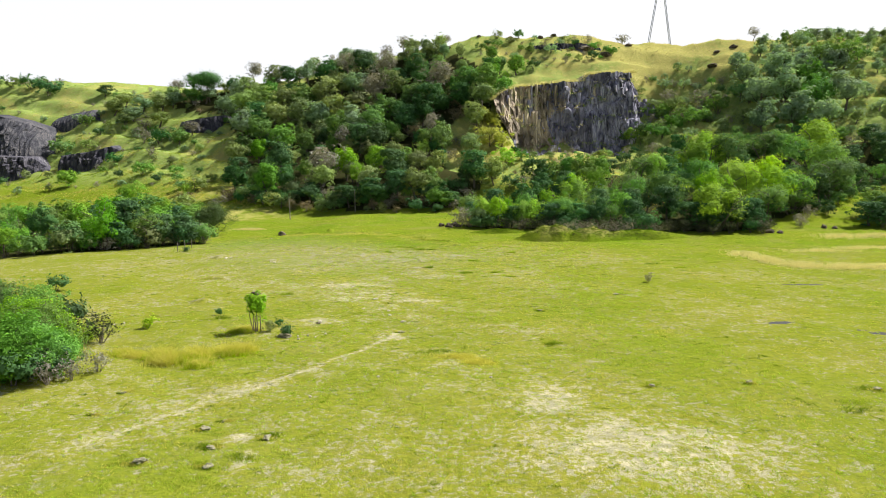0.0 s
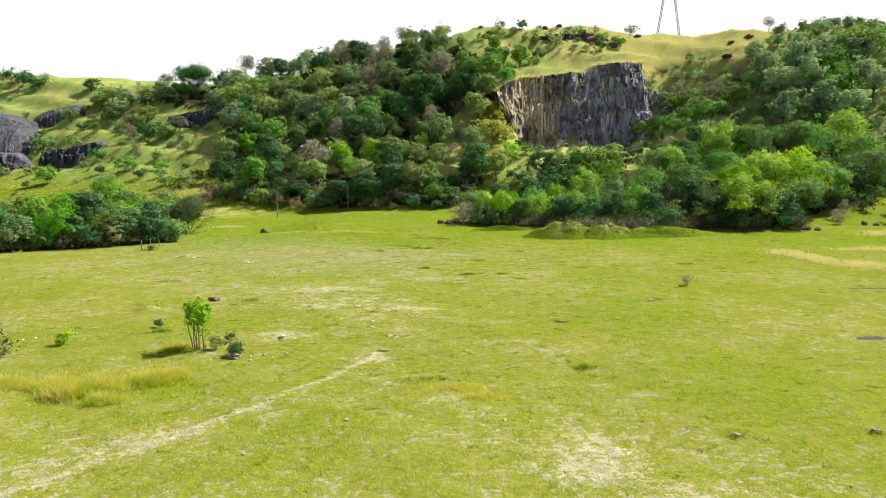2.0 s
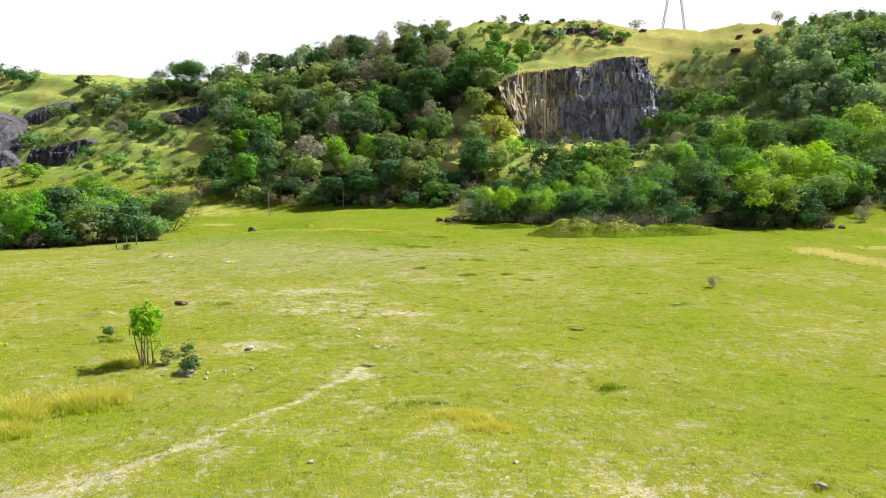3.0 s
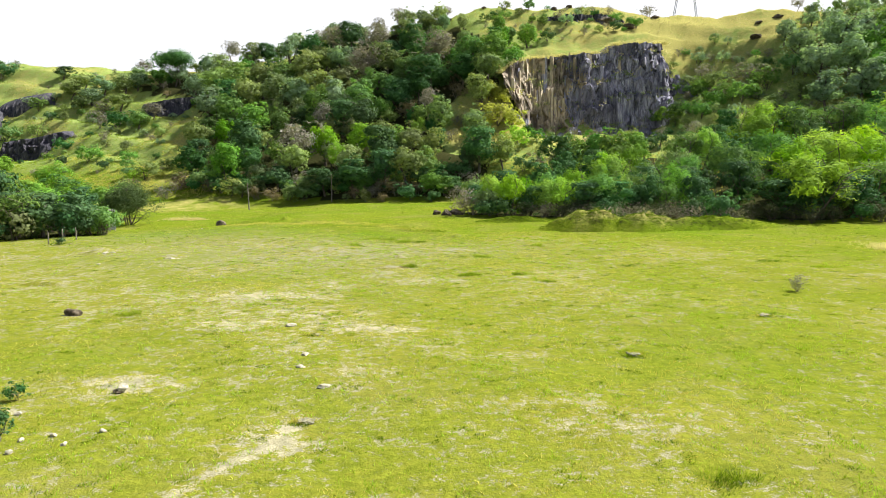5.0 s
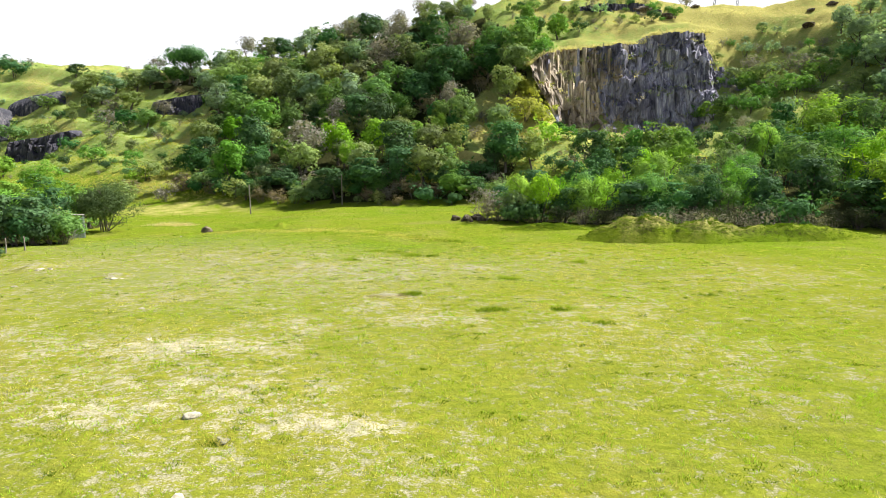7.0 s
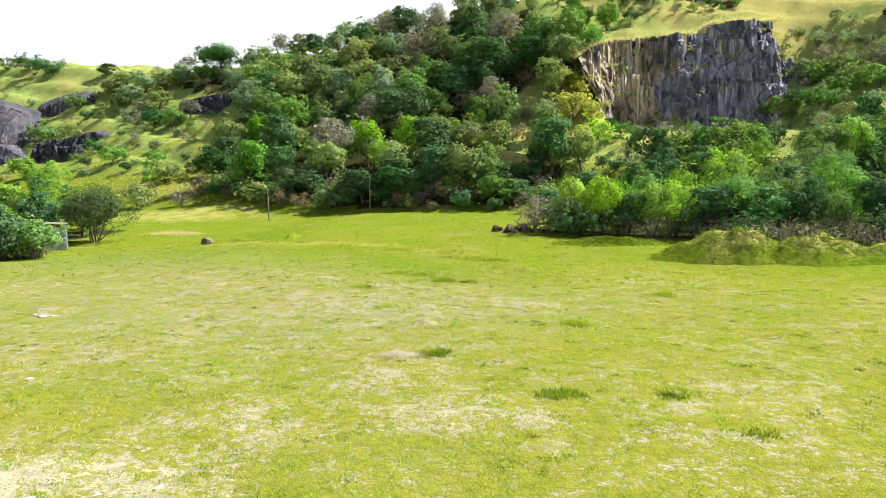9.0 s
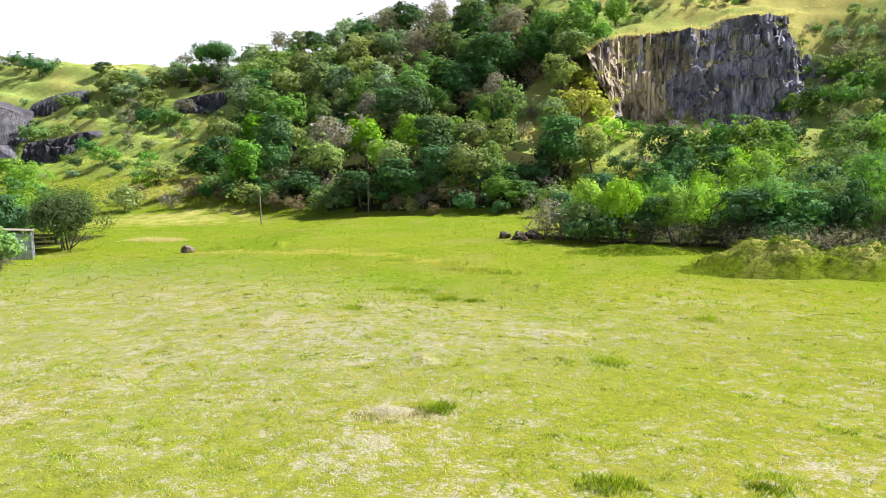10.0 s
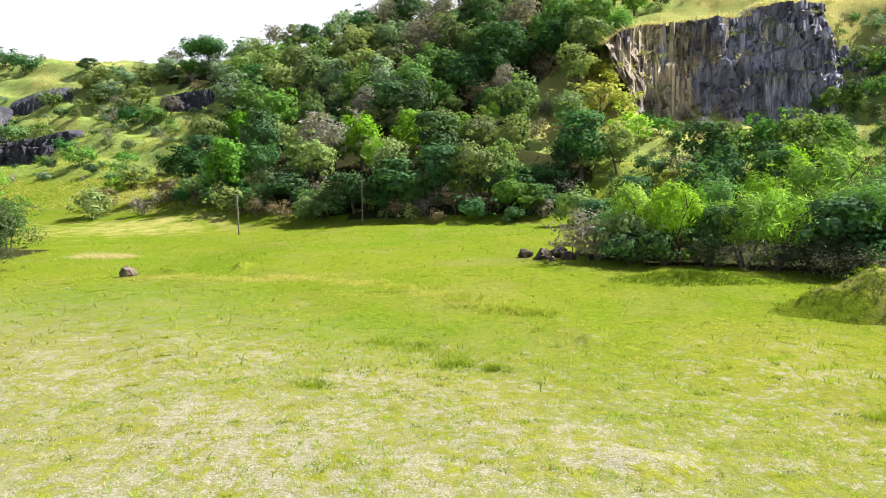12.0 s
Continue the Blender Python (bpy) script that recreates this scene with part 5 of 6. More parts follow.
mound(16.8, 101.7, 5.2, 2.7, 1.85, 0.05, "tall grassy spoil heap before the thicket", 0.85, 0.12, 1)
mound(22.2, 101.5, 5.3, 2.7, 1.55, -0.1, "lower grassy spoil heap before the thicket", 0.85, 0.15, 2)
mound(29.2, 102.0, 8.0, 2.7, 1.1, 0.12, "long low grassy bank before the thicket", 0.3, 0.1, 3)
mound(9.0, 108.0, 4.5, 1.6, 0.55, -0.1, "long low grassy bank before the thicket", 0.2, 0.05, 4)
for x, y, rx, ry, h, bare, seed in ((-20.7, 57.6, 1.9, 1.2, 0.40, 0.25, 5), (-28.4, 85.7, 2.2, 1.4, 0.35, 0.12, 6), (-18.6, 111.5, 1.5, 1.0, 0.40, 0.45, 7), (-23.5, 111.6, 1.8, 1.0, 0.22, 0.2, 8), (-2.9, 75.6, 1.0, 0.6, 0.16, 0.3, 9),
                                    (2.0, 84.7, 1.5, 1.1, 0.26, 0.10, 10), (2.0, 96.0, 1.6, 0.8, 0.2, 0.1, 11), (-2.6, 80.4, 1.2, 0.6, 0.1, 0.3, 12), (-24, 70, 1.8, 1.0, 0.3, 0.15, 13), (-20.7, 82.0, 1.5, 1.0, 0.25, 0.15, 14)):
    mound(x, y, rx, ry, h * 0.9, seed * 0.7, "low earth mound worn bare on top", 0.4, bare, seed)


def stone(x, y, size, seed, material, label, lift=0.25, name="stone", category="stone"):
    ob = new(name, rock_mesh(name, seed, size, material, 3 if name in ("clod", "earth_heap") else 2, 0.55 if name in ("clod", "earth_heap") else 0.3))
    ob.matrix_world = pose(x, y, lz(x, y) + size[2] * lift, 0, 0, seed * 53)
    return tagged(ob, label, category)


for x, y, s, seed in ((-0.3, 116.2, 0.75, 61), (1.0, 115.8, 0.95, 62), (2.0, 116.4, 1.0, 63), (0.6, 115.0, 0.45, 64), (2.7, 115.2, 0.7, 65), (1.5, 114.5, 0.4, 66)):
    stone(x, y, (s * 0.8, s * 0.65, s * 0.6), seed, BOULDER, "dark broken boulder piled at the thicket's edge", 0.35, "boulder", "rock")
stone(-26.6, 111.6, (0.85, 0.6, 0.66), 67, BOULDER, "dark block of rock alone in the pasture", 0.35, "boulder", "rock")
stone(-17.2, 60.9, (0.46, 0.26, 0.26), 68, BOULDER, "dark brown rock in the grass", 0.45, "boulder", "rock")
stone(-10.9, 45.2, (0.48, 0.36, 0.26), 71, EARTH, "crumbling brown heap of earth beside the young tree", 0.3, "earth_heap", "mound")
stone(-9.2, 49.2, (0.2, 0.17, 0.14), 69, STONE_PALE, "pale angular block on dark stone", 0.9)
stone(-9.3, 49.2, (0.24, 0.2, 0.13), 70, BOULDER, "dark flat stone under a pale block", 0.3)
for x, y, s, seed in ((51.0, 105.2, 0.6, 71), (52.6, 105.0, 0.5, 72), (62.5, 110.5, 0.5, 73), (64.0, 110.0, 0.4, 74)):
    stone(x, y, (s * 1.3, s, s * 0.8), seed, BOULDER, "dark stone in the bright grass", 0.4, "boulder", "rock")
for k, (x, y) in enumerate(((-10.0, 45.4), (-9.4, 45.8), (-9.8, 44.6), (-8.8, 45.2), (-8.2, 46.0), (-11.2, 47.2), (-24.6, 49.5), (-24.0, 49.8), (-3.6, 36.0), (2.6, 36.2), (-6.8, 33.2), (-27.0, 106.0))):
    stone(x, y, (0.11, 0.09, 0.07), 80 + k, STONE_PALE, "small pale stone in the grass", 0.4)
for k, (x, y, s) in enumerate(((-5.9, 57.7, 0.30), (-4.4, 53.4, 0.24), (-4.2, 51.8, 0.22), (-3.0, 49.7, 0.24), (-27.4, 84.6, 0.30), (-27.9, 84.9, 0.22), (-26.9, 84.9, 0.20), (-28.5, 85.2, 0.26), (-26.5, 84.4, 0.16), (-27.2, 84.0, 0.18),
                               (-20.3, 80.7, 0.28), (-19.9, 81.0, 0.18), (-20.8, 80.9, 0.15), (-14.0, 71.5, 0.16), (-24.6, 78.0, 0.2), (-11.0, 66.0, 0.18), (-7.4, 64.6, 0.15), (-8.6, 64.2, 0.17), (-6.3, 65.0, 0.14))):
    stone(x, y, (s, s * 0.7, s * 0.32), 140 + k, STONE_PALE, "pale flat stone lying in the worn turf", 0.3)
CLODS = ((-9.3, 25.3, 0.42), (-9.7, 26.9, 0.40), (-10.7, 29.1, 0.45), (-10.2, 30.2, 0.30), (-7.7, 28.1, 0.42), (-12.1, 25.6, 0.55), (-16.7, 31.1, 0.3), (11.0, 34.6, 0.40),
                               (16.1, 34.5, 0.35), (22.3, 33.6, 0.4), (-16.7, 34.1, 0.3), (7.7, 52.9, 0.5), (-3.0, 46.9, 0.45), (15.3, 59.0, 0.5), (-4.5, 56.2, 0.4), (5.6, 71.6, 0.35))
for k, (x, y, s) in enumerate(CLODS):
    stone(x, y, (s * 0.62, s * 0.46, s * (0.24 if y < 44 else 0.16)), 100 + k, EARTH, "crumbling grey-brown clod of earth in the grass", 0.3, "clod", "clod")


# ---- tall grass clumps ----
def tall_grass(name, clumps, material, label, count, seed, width=0.04):
    """Clumps of tall grass, each (x, y, half width, half depth, height), in one sheet of blades."""
    rng = np.random.default_rng(seed)
    places, heights = [], []
    for x, y, rx, ry, high in clumps:
        q = rng.normal(size=(count, 2)) * 0.62
        places.append(on_land(np.stack([x + q[:, 0] * rx, y + q[:, 1] * ry], 1)))
        heights.append(high * np.clip(1.15 - 0.5 * np.hypot(q[:, 0], q[:, 1]), 0.3, 1) * rng.uniform(0.5, 1.1, count))
    me = blades(name, np.concatenate(places), np.concatenate(heights), material, rng, 5, width, 0.6)
    return tagged(new(name, me), label, "grass", kind="stuff")


tall_grass("dry_grass_clumps", ((-20.3, 41.2, 1.2, 0.8, 0.5), (-19.2, 40.8, 0.7, 0.5, 0.45), (-17.3, 40.6, 0.9, 0.6, 0.95), (-16.5, 39.6, 1.0, 0.7, 1.05), (-15.2, 40.5, 0.9, 0.7, 1.0), (-13.5, 41.4, 1.1, 0.6, 0.95), (-12.6, 41.9, 0.6, 0.4, 0.8), (-14.4, 38.8, 0.6, 0.4, 0.6), (-14.0, 46.6, 1.0, 0.6, 0.5),
                                (0.8, 40.0, 1.2, 0.5, 0.35), (2.0, 39.0, 0.8, 0.5, 0.35)), GRASS_DRY, "tall yellow dry grass clumps round the young tree", 300, 300, 0.03)
tall_grass("green_grass_among_dry", ((-20.3, 41.1, 1.2, 0.8, 0.4), (-17.2, 40.4, 1.1, 0.8, 0.7), (-15.6, 39.9, 1.3, 0.9, 0.75), (-13.4, 41.2, 1.2, 0.7, 0.6), (-14.5, 38.6, 0.8, 0.5, 0.4), (-14.2, 46.3, 1.0, 0.5, 0.35)), GRASS_LUSH, "green grass among the dry clumps round the young tree", 170, 320, 0.03)
tall_grass("green_grass_tufts", [(x, y, r * 0.95, r * 0.6, h * 0.62) for x, y, r, h in (
    (-1.2, 41.0, 1.0, 0.35), (7.1, 43.2, 0.6, 0.3), (26.3, 74.2, 0.8, 0.4), (26.9, 80.4, 1.0, 0.4), (31.3, 78.0, 0.9, 0.4), (20.1, 31.6, 0.9, 0.35), (-3.1, 92.9, 0.9, 0.55), (-4.6, 94.6, 0.9, 0.4), (-3.4, 94.0, 0.8, 0.4),
    (-1.6, 92.5, 0.5, 0.3), (-7.4, 89.8, 0.8, 0.35), (-1.7, 75.8, 0.5, 0.5), (2.4, 71.3, 0.7, 0.45), (5.8, 71.8, 0.6, 0.35), (3.7, 81.0, 0.8, 0.35), (-1.6, 101.2, 1.3, 0.5), (0.2, 100.6, 1.0, 0.5))]
    + [(-9.5, 25.5, 0.5, 0.3, 0.16), (-9.9, 27.1, 0.5, 0.3, 0.16), (-10.9, 29.3, 0.5, 0.3, 0.16), (-8.2, 26.0, 0.6, 0.4, 0.18), (-12.4, 25.8, 0.7, 0.4, 0.18), (11.0, 34.8, 0.5, 0.3, 0.16), (7.7, 53.1, 0.6, 0.4, 0.2), (-3.6, 103.0, 1.4, 0.8, 0.5), (-6.5, 105.0, 1.6, 0.8, 0.4), (-6.2, 95.5, 0.8, 0.5, 0.3), (-14.1, 60.6, 0.8, 0.4, 0.35), (9.0, 88.0, 0.6, 0.4, 0.3)], GRASS_GREEN, "tufts of longer green grass in the pasture", 75, 340, 0.026)
# Darker blades set into the tufts and ditch to paint their inner shade.
tall_grass("rank_grass_tufts", [(x, y, rx * 1.15, ry * 1.15, h * 0.62) for x, y, rx, ry, h in ((-3.1, 92.5, 0.7, 0.45, 0.5), (-4.7, 95.2, 0.8, 0.4, 0.4), (-1.7, 92.1, 0.5, 0.3, 0.35), (-7.3, 90.0, 0.6, 0.35, 0.3), (-1.6, 75.8, 0.45, 0.3, 0.5), (2.3, 71.3, 0.5, 0.35, 0.5), (5.5, 71.4, 0.4, 0.3, 0.35), (3.7, 80.5, 0.7, 0.35, 0.3), (2.1, 84.9, 0.7, 0.5, 0.25),
                                (-3.1, 101.6, 1.3, 0.4, 0.5), (-1.4, 100.9, 1.1, 0.4, 0.5), (-0.3, 100.3, 0.9, 0.35, 0.5), (-7.6, 104.2, 1.0, 0.4, 0.3), (13.4, 75.7, 0.5, 0.3, 0.35), (7.0, 68.7, 0.5, 0.3, 0.25), (15.6, 59.1, 0.7, 0.4, 0.25), (24.4, 77.5, 0.7, 0.4, 0.5))],
           GRASS_DEEP, "dark grass blades that paint the shade inside pasture tufts", 45, 344, 0.026)
tall_grass("clod_grass", [(x + 0.25 * math.sin(9 * x), y + 0.15 * math.cos(7 * y), s * 0.8, s * 0.5, 0.17) for x, y, s in CLODS], GRASS_DRY, "short dry grass over the earth clods", 60, 347, 0.022)
# Dark blades away from the sun paint each clod's shaded side.
tall_grass("clod_weeds", [(x - 0.12, y - s * 0.45, s * 0.75, s * 0.3, 0.14) for x, y, s in CLODS], GRASS_DEEP, "dark grass rim that paints the earth clods' shaded side", 45, 348, 0.022)
# The same dark partner blades, painting shade for further tufts and clods.
tall_grass("rank_grass_by_path", ((-0.4, 41.4, 1.1, 0.4, 0.28), (0.9, 40.2, 0.6, 0.3, 0.2), (7.1, 43.0, 0.6, 0.3, 0.3), (-16.8, 50.6, 0.9, 0.4, 0.35), (-21.3, 59.2, 1.0, 0.5, 0.25), (-35.0, 91.6, 1.2, 0.5, 0.35), (-9.9, 27.0, 0.5, 0.3, 0.2), (-7.6, 28.4, 0.5, 0.3, 0.25), (-8.3, 26.2, 0.6, 0.3, 0.2), (21.9, 33.6, 0.7, 0.4, 0.3), (19.6, 30.6, 0.8, 0.5, 0.3)),
           GRASS_DEEP, "dark grass blades that paint the shade of tufts and clods", 45, 346, 0.026)
tall_grass("ditch_grass", [(DITCH[k][0] + (DITCH[k + 1][0] - DITCH[k][0]) * q / 8, DITCH[k][1] + (DITCH[k + 1][1] - DITCH[k][1]) * q / 8 + 0.4 * math.sin(5 * q + k), 1.3, 0.8, 0.12 + 0.07 * ((q + k) % 3)) for k in range(5) for q in range(8)],
           GRASS_DRY, "yellow dry grass along a shallow ditch", 60, 350, 0.03)
tall_grass("pale_grass_patch", ((-35.4, 121.8, 1.9, 1.3, 0.6), (-33.6, 122.3, 1.2, 0.9, 0.45)), GRASS_PALE, "pale dry grass patch in the meadow", 260, 360, 0.03)
tall_grass("straw_nest", ((-3.0, 75.2, 0.9, 0.5, 0.09), (-2.4, 75.4, 0.6, 0.35, 0.10)), GRASS_PALE, "trampled straw-coloured dead grass in the pasture", 150, 362, 0.035)
tall_grass("nest_twigs", ((-3.0, 75.6, 0.9, 0.3, 0.13), (-2.1, 75.5, 0.4, 0.35, 0.18), (-3.4, 75.1, 0.4, 0.25, 0.08)), LEAF_RUST, "dark brown dead stalks round the trampled straw", 60, 364, 0.03)
tall_grass("bleached_grass_strips", ((37.8, 84.0, 1.8, 3.0, 0.6), (38.2, 79.0, 1.6, 3.0, 0.7), (40.5, 75.0, 2.2, 2.0, 0.7), (44.0, 73.2, 2.6, 1.6, 0.7), (48.0, 73.0, 2.6, 1.5, 0.7), (52.5, 73.5, 3.0, 1.5, 0.7), (49.0, 87.5, 4.0, 1.2, 0.45),
                                     (56.0, 90.0, 4.0, 1.3, 0.5), (63.0, 91.0, 4.0, 1.3, 0.5), (60.0, 101.5, 3.5, 1.8, 0.8), (66.0, 102.0, 3.5, 1.8, 0.8), (72.0, 102.5, 3.5, 1.8, 0.8), (57.0, 76.0, 3.0, 1.5, 0.6)),
           GRASS_PALE, "strips of pale bleached tall grass in the wet corner", 300, 380, 0.045)


# ---- grass too fine to count ----
def build_grass():
    rng = np.random.default_rng(77)

    def spread(n, x0, x1, y0, y1):
        return np.stack([rng.uniform(x0, x1, n), rng.uniform(y0, y1, n)], 1)

    def lay(name, xy, lo, hi, material, label, per, width, lean=0.6):
        me = blades(name, on_land(xy), rng.uniform(lo, hi, len(xy)), material, rng, per, width, lean)
        tagged(new(name, me), label, "grass", kind="stuff")
    spots = np.array(MOUND_SPOTS)
    spots = np.concatenate([np.repeat(spots[spots[:, 3] > 0.5], 4, 0), spots[spots[:, 3] <= 0.5]])
    spots[:, :2] += rng.normal(size=(len(spots), 2)) * 0.1
    for name, share, material, label in (("mound_grass", slice(0, None, 2), GRASS_DEEP, "rough grass on the earth mounds"), ("mound_weeds", slice(1, None, 2), GRASS_DEEP, "dark weeds on the earth mounds")):
        on = spots[share]
        tagged(new(name, blades(name, on[:, :3], 0.05 + 0.12 * rng.random(len(on)), material, rng, 4, 0.06, 0.9)), label, "grass", kind="stuff")
    seat = np.concatenate([spread(8500, -36, 58, 14, 112), spread(9000, -16, 18, 16, 100)])
    lushness = np.sin(seat[:, 0] * 0.5 + np.sin(0.4 * seat[:, 1])) * np.sin(seat[:, 1] * 0.37 + 2 * np.sin(0.2 * seat[:, 0])) + rng.normal(size=len(seat)) * 0.6
    tuft = np.repeat(seat[lushness > -0.3], 4, 0)
    tuft = tuft + rng.normal(size=tuft.shape) * 0.13
    lay("pasture_grass", tuft[::2], 0.04, 0.12, GRASS_GREEN, "short green grass tufts of the pasture", 4, 0.03, 0.9)
    lay("pasture_lush_grass", tuft[1::2], 0.04, 0.13, GRASS_LUSH, "short yellow-green grass tufts of the pasture", 4, 0.03, 0.9)
    dung = np.repeat(np.concatenate([spread(1300, -40, 66, 16, 112), spread(500, -14, 18, 20, 100)]), 8, 0)
    dung = dung + rng.normal(size=dung.shape) * np.array([0.16, 0.10])
    lay("pasture_dark_tufts", dung, 0.03, 0.08, GRASS_DEEP, "small dark rank tufts scattered over the pasture", 6, 0.026, 1.0)
    straw = np.repeat(seat[lushness < -0.5], 4, 0)
    straw = straw + rng.normal(size=straw.shape) * 0.2
    lay("pasture_straw", straw, 0.03, 0.09, GRASS_DRY, "short bleached grass of the pasture", 4, 0.04, 1.2)
    foot = np.concatenate([spread(3500, -95, -28, 152, 205), spread(1500, -4, 22, 152, 185)])
    foot = np.repeat(foot[(land(foot[:, 0], foot[:, 1]) > 1.5) & ~inside(foot[:, 0], foot[:, 1], LOWER_WOOD)], 2, 0)
    foot = foot + rng.normal(size=foot.shape) * 0.3
    lay("slope_dry_grass", foot, 0.2, 0.45, GRASS_DRY, "tall dry grass at the foot of the hill", 6, 0.055, 0.9)
    wide = spread(9000, -80, 90, 90, 150)
    wide = wide[~inside(wide[:, 0], wide[:, 1], THICKET_EAST)]
    lay("meadow_grass", wide, 0.08, 0.25, GRASS_GREEN, "longer grass at the meadow's far side", 4, 0.06)
    hill = spread(34000, -210, 150, 118, 300)
    hill = np.concatenate([hill, spread(9000, -135, -45, 160, 245)])
    h = land(hill[:, 0], hill[:, 1])
    patchy = np.sin(0.23 * hill[:, 0] + 1.4 * np.sin(0.19 * hill[:, 1])) * np.sin(0.21 * hill[:, 1] + 0.7 * np.sin(0.31 * hill[:, 0])) + rng.normal(size=len(hill)) * 0.5
    patchy = patchy - 0.55 * smooth(-58, -75, hill[:, 0]) * smooth(172, 186, hill[:, 1])
    cliff = (hill[:, 0] > 12) & (hill[:, 0] < 72) & (hill[:, 1] > 186) & (hill[:, 1] < 216)
    open_hill = (h > 2.5) & (~inside(hill[:, 0], hill[:, 1], WOOD) | (blot(hill[:, 0], hill[:, 1], 8, 181, 9, 18) > 0.3)) & ~cliff
    lay("hill_grass", hill[open_hill & (patchy <= 0.1) & ~(((hill[:, 0] > 40) & (hill[:, 1] > 212)) | ((hill[:, 0] > 57) & (hill[:, 1] > 198)))], 0.2, 0.5, GRASS_GREEN, "rough green grass of the hillside", 5, 0.09)
    # Paler blades on the eastern hilltop stand in for haze and sun glare.
    crest = ((hill[:, 0] > 40) & (hill[:, 1] > 212)) | ((hill[:, 0] > 57) & (hill[:, 1] > 198))
    lay("hill_dry_grass", hill[open_hill & (patchy > 0.1) & ~crest], 0.25, 0.6, GRASS_DRY, "tall dry yellow grass of the hillside", 5, 0.09)
    lay("hilltop_grass", hill[open_hill & crest], 0.25, 0.65, GRASS_PALE, "dry hilltop grass, paled for haze and sun glare", 5, 0.10)


build_grass()


# ---- poles, pylon and shed ----
def build_pole(x, y, high, lean, label):
    verts, faces = [], []
    tube(verts, faces, [Vector((lean * k / 5, 0.012 * math.sin(k), -0.4 + (high + 0.4) * k / 5)) for k in range(6)], [0.105 - 0.006 * k for k in range(6)], 10)
    verts.append(Vector((lean, 0, high + 0.02)))
    me = bpy.data.meshes.new("pole")
    n = len(verts) - 1
    me.from_pydata([tuple(v) for v in verts], [], faces + [(n - 10 + k, n - 10 + (k + 1) % 10, n) for k in range(10)])
    me.materials.append(WOOD_POLE)
    ob = new("wooden_pole", me)
    ob.location = (x, y, lz(x, y))
    return tagged(ob, label, "pole", "poles before the wood")


build_pole(-32.5, 144.0, 4.5, -0.10, "weathered wooden pole standing before the wood")
build_pole(-19.4, 150.0, 4.9, 0.03, "weathered wooden pole at the wood's edge")


def build_pylon(x, y):
    top = tagged(new("power_pylon"), "tall steel power pylon with two leaning lattice legs beyond the hilltop", "pylon")
    top.location = (x, y, lz(x, y))
    apex = Vector((0, 0, 34.0))
    for side in (-1, 1):
        verts, faces = [], []
        foot = Vector((side * 5.4, 0, -0.5))
        head = foot.lerp(apex, 0.78)
        corners = [Vector((a * 0.32, b * 0.32, 0)) for a, b in ((-1, -1), (1, -1), (1, 1), (-1, 1))]
        for c in corners:
            tube(verts, faces, [foot + c, head + c * 0.7], [0.07, 0.06], 5)
        for k in range(18):
            a, b = foot.lerp(head, k / 18), foot.lerp(head, (k + 1) / 18)
            for q in range(4):
                tube(verts, faces, [a + corners[q], b + corners[(q + 1) % 4]], [0.035, 0.035], 4)
        part("leg", quick_mesh("pylon_leg", [tuple(v) for v in verts], np.array(faces), 4, STEEL), top)
    verts, faces = [], []
    for k in (0.78,):
        tube(verts, faces, [Vector((-5.4 * (1 - k), 0, 34 * k)), Vector((5.4 * (1 - k), 0, 34 * k))], [0.12, 0.12], 6)
    part("crossbeam", quick_mesh("pylon_beam", [tuple(v) for v in verts], np.array(faces), 4, STEEL), top)
    for dz in (0.0,):
        verts, faces = [], []
        for k in range(16):
            z = 34 * 0.78 - 0.4 - 0.45 * k
            tube(verts, faces, [Vector((0, 0, z)), Vector((0, 0, z - 0.1))], [0.05, 0.17], 8)
        part("insulator", quick_mesh("pylon_insulator", [tuple(v) for v in verts], np.array(faces), 4, STEEL), top)
    return top


build_pylon(88.4, 283)


def box_mesh(name, size, material, bevel=0.006):
    bm = bmesh.new()
    bmesh.ops.create_cube(bm, size=1.0, matrix=Matrix.Diagonal((*size, 1)))
    bmesh.ops.bevel(bm, geom=bm.edges[:], offset=bevel, segments=1, affect="EDGES")
    me = bpy.data.meshes.new(name)
    bm.to_mesh(me)
    bm.free()
    me.materials.append(material)
    return me


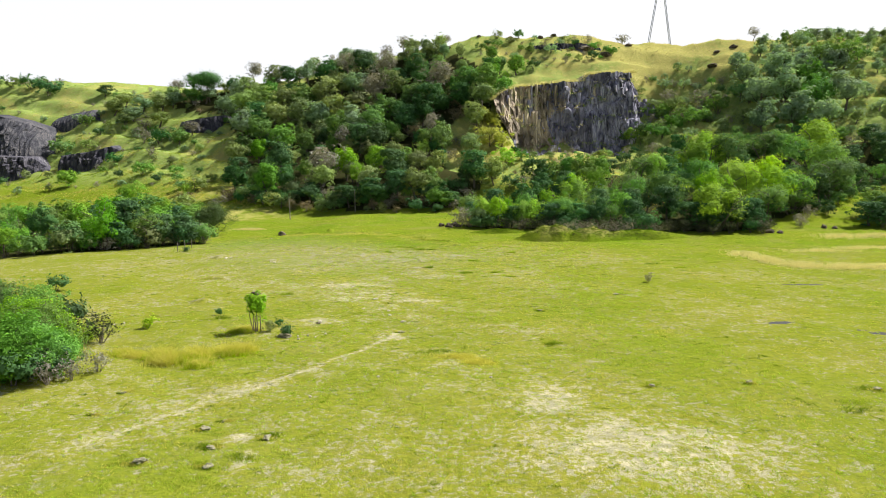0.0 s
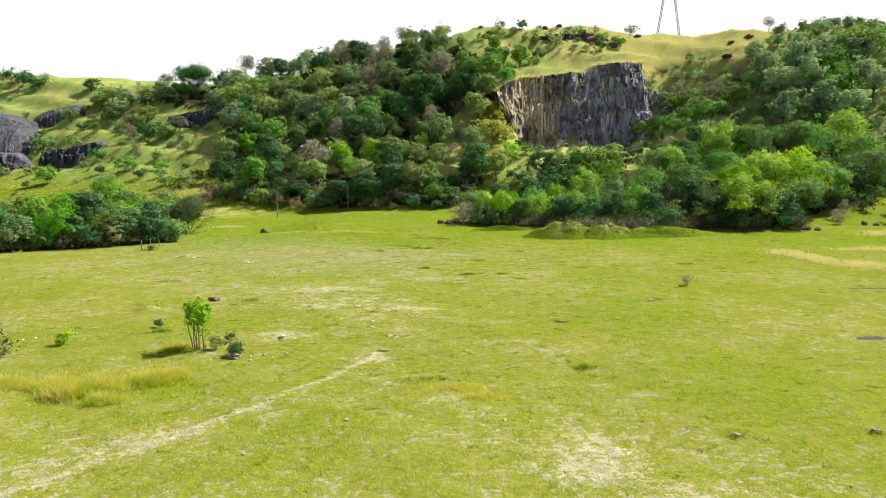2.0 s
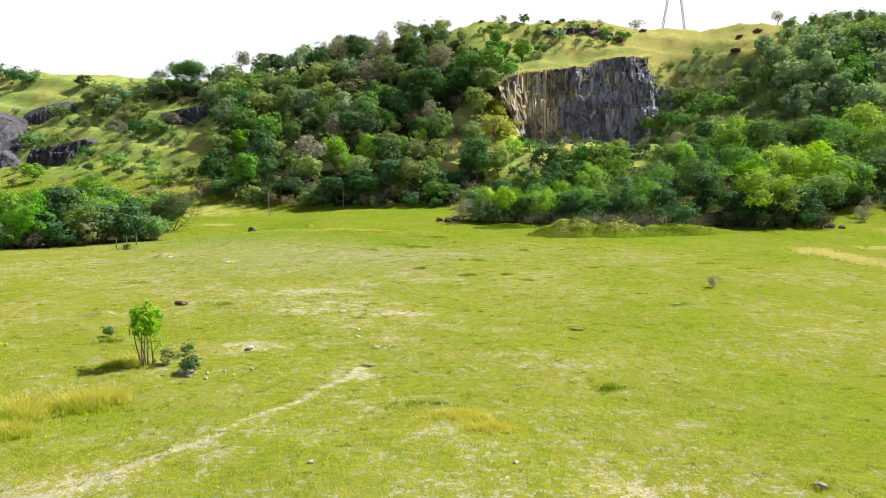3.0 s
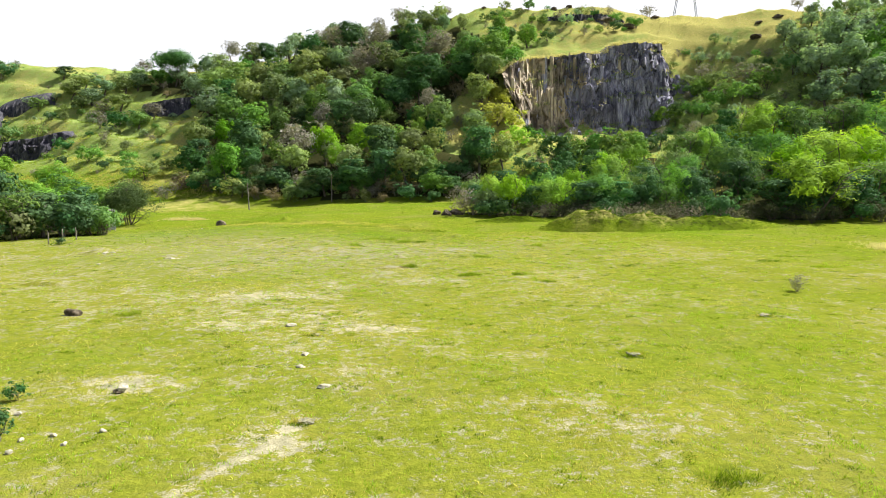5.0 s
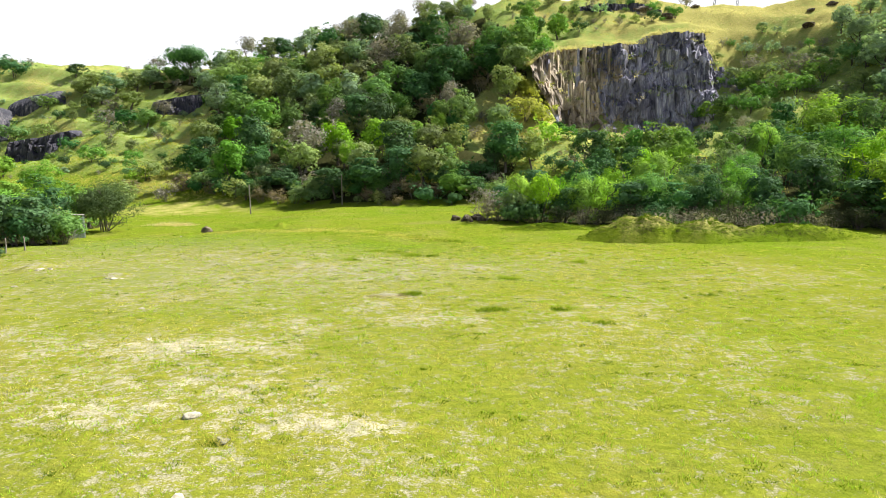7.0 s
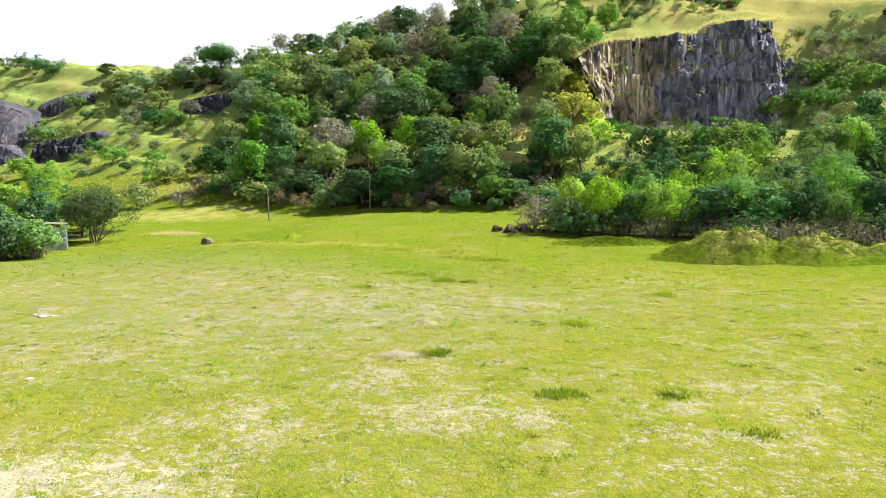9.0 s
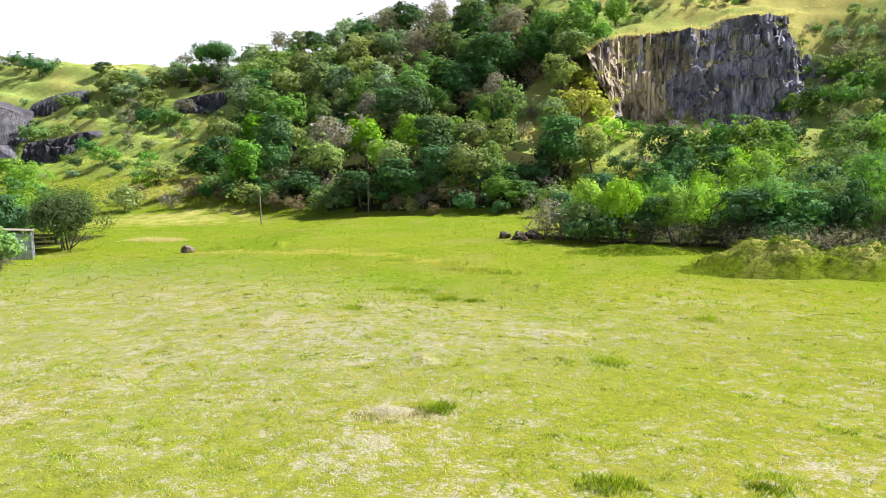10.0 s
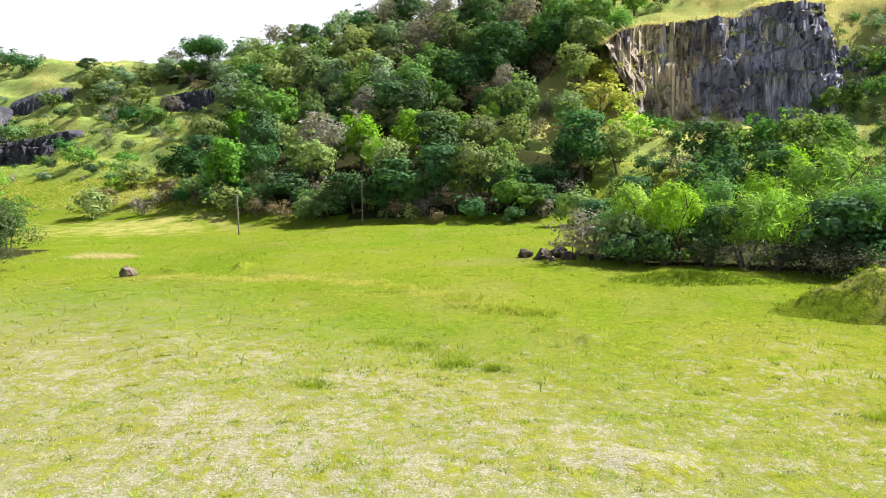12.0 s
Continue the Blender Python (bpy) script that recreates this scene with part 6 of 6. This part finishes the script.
def build_shed(x, y, turn):
    """A small lean-to of upright limewashed boards."""
    rnd = random.Random(9)
    top = tagged(new("field_shed"), "small weathered shed of limewashed upright boards under the trees", "shed")
    top.matrix_basis = pose(x, y, lz(x, y) - 0.05, 0, 0, turn)
    board = box_mesh("board", (0.17, 0.03, 2.0), LIMEWASH)
    for k in range(12):
        ob = part("board", board, top)
        ob.matrix_basis = pose(-1.05 + 0.178 * k, -0.8 + rnd.gauss(0, 0.008), 1.02 + 0.02 * (11 - k) * 0.5, 0, rnd.gauss(0, 0.6), 0) @ Matrix.Diagonal((1, 1, 1 + 0.012 * (11 - k), 1))
    for k in range(9):
        ob = part("board", board, top)
        ob.matrix_basis = pose(0.98, -0.66 + 0.178 * k, 1.02, 0, 0, 90)
    for px, py in ((1.06, -0.86), (-1.14, -0.86), (1.06, 0.9), (-1.14, 0.9)):
        ob = part("post", box_mesh("post", (0.11, 0.11, 2.35), LIMEWASH), top, "white-painted corner post")
        ob.matrix_basis = pose(px, py, 1.17)
    ob = part("roof", box_mesh("shed_roof", (2.5, 2.1, 0.025), WOOD_POLE), top, "thin weathered board roof")
    ob.matrix_basis = pose(-0.04, 0.02, 2.38, 0, 4, 0)
    return top


build_shed(-39.3, 108.3, 33)


def build_fence_post(x, y, high, lean):
    """A split post, a little tapered, with a chamfered head."""
    verts, faces = [], []
    tube(verts, faces, [Vector((0.02 * math.sin(3 * q) + lean * q, 0, -0.3 + (high + 0.3) * q)) for q in (0.0, 0.3, 0.6, 0.85, 0.97, 1.0)], [0.062, 0.06, 0.056, 0.054, 0.05, 0.02], 7)
    ob = new("fence_post", quick_mesh("fence_post", [tuple(v) for v in verts], np.array(faces), 4, WOOD_POLE, True))
    ob.location = (x, y, lz(x, y))
    return tagged(ob, "short grey fence post at the thicket's edge", "fence post", "fence posts")


for x, y, high, lean in ((-35.9, 93.4, 1.25, 0.04), (-35.6, 95.3, 1.2, -0.03), (-36.1, 91.4, 1.2, 0.02)):
    build_fence_post(x, y, high, lean)
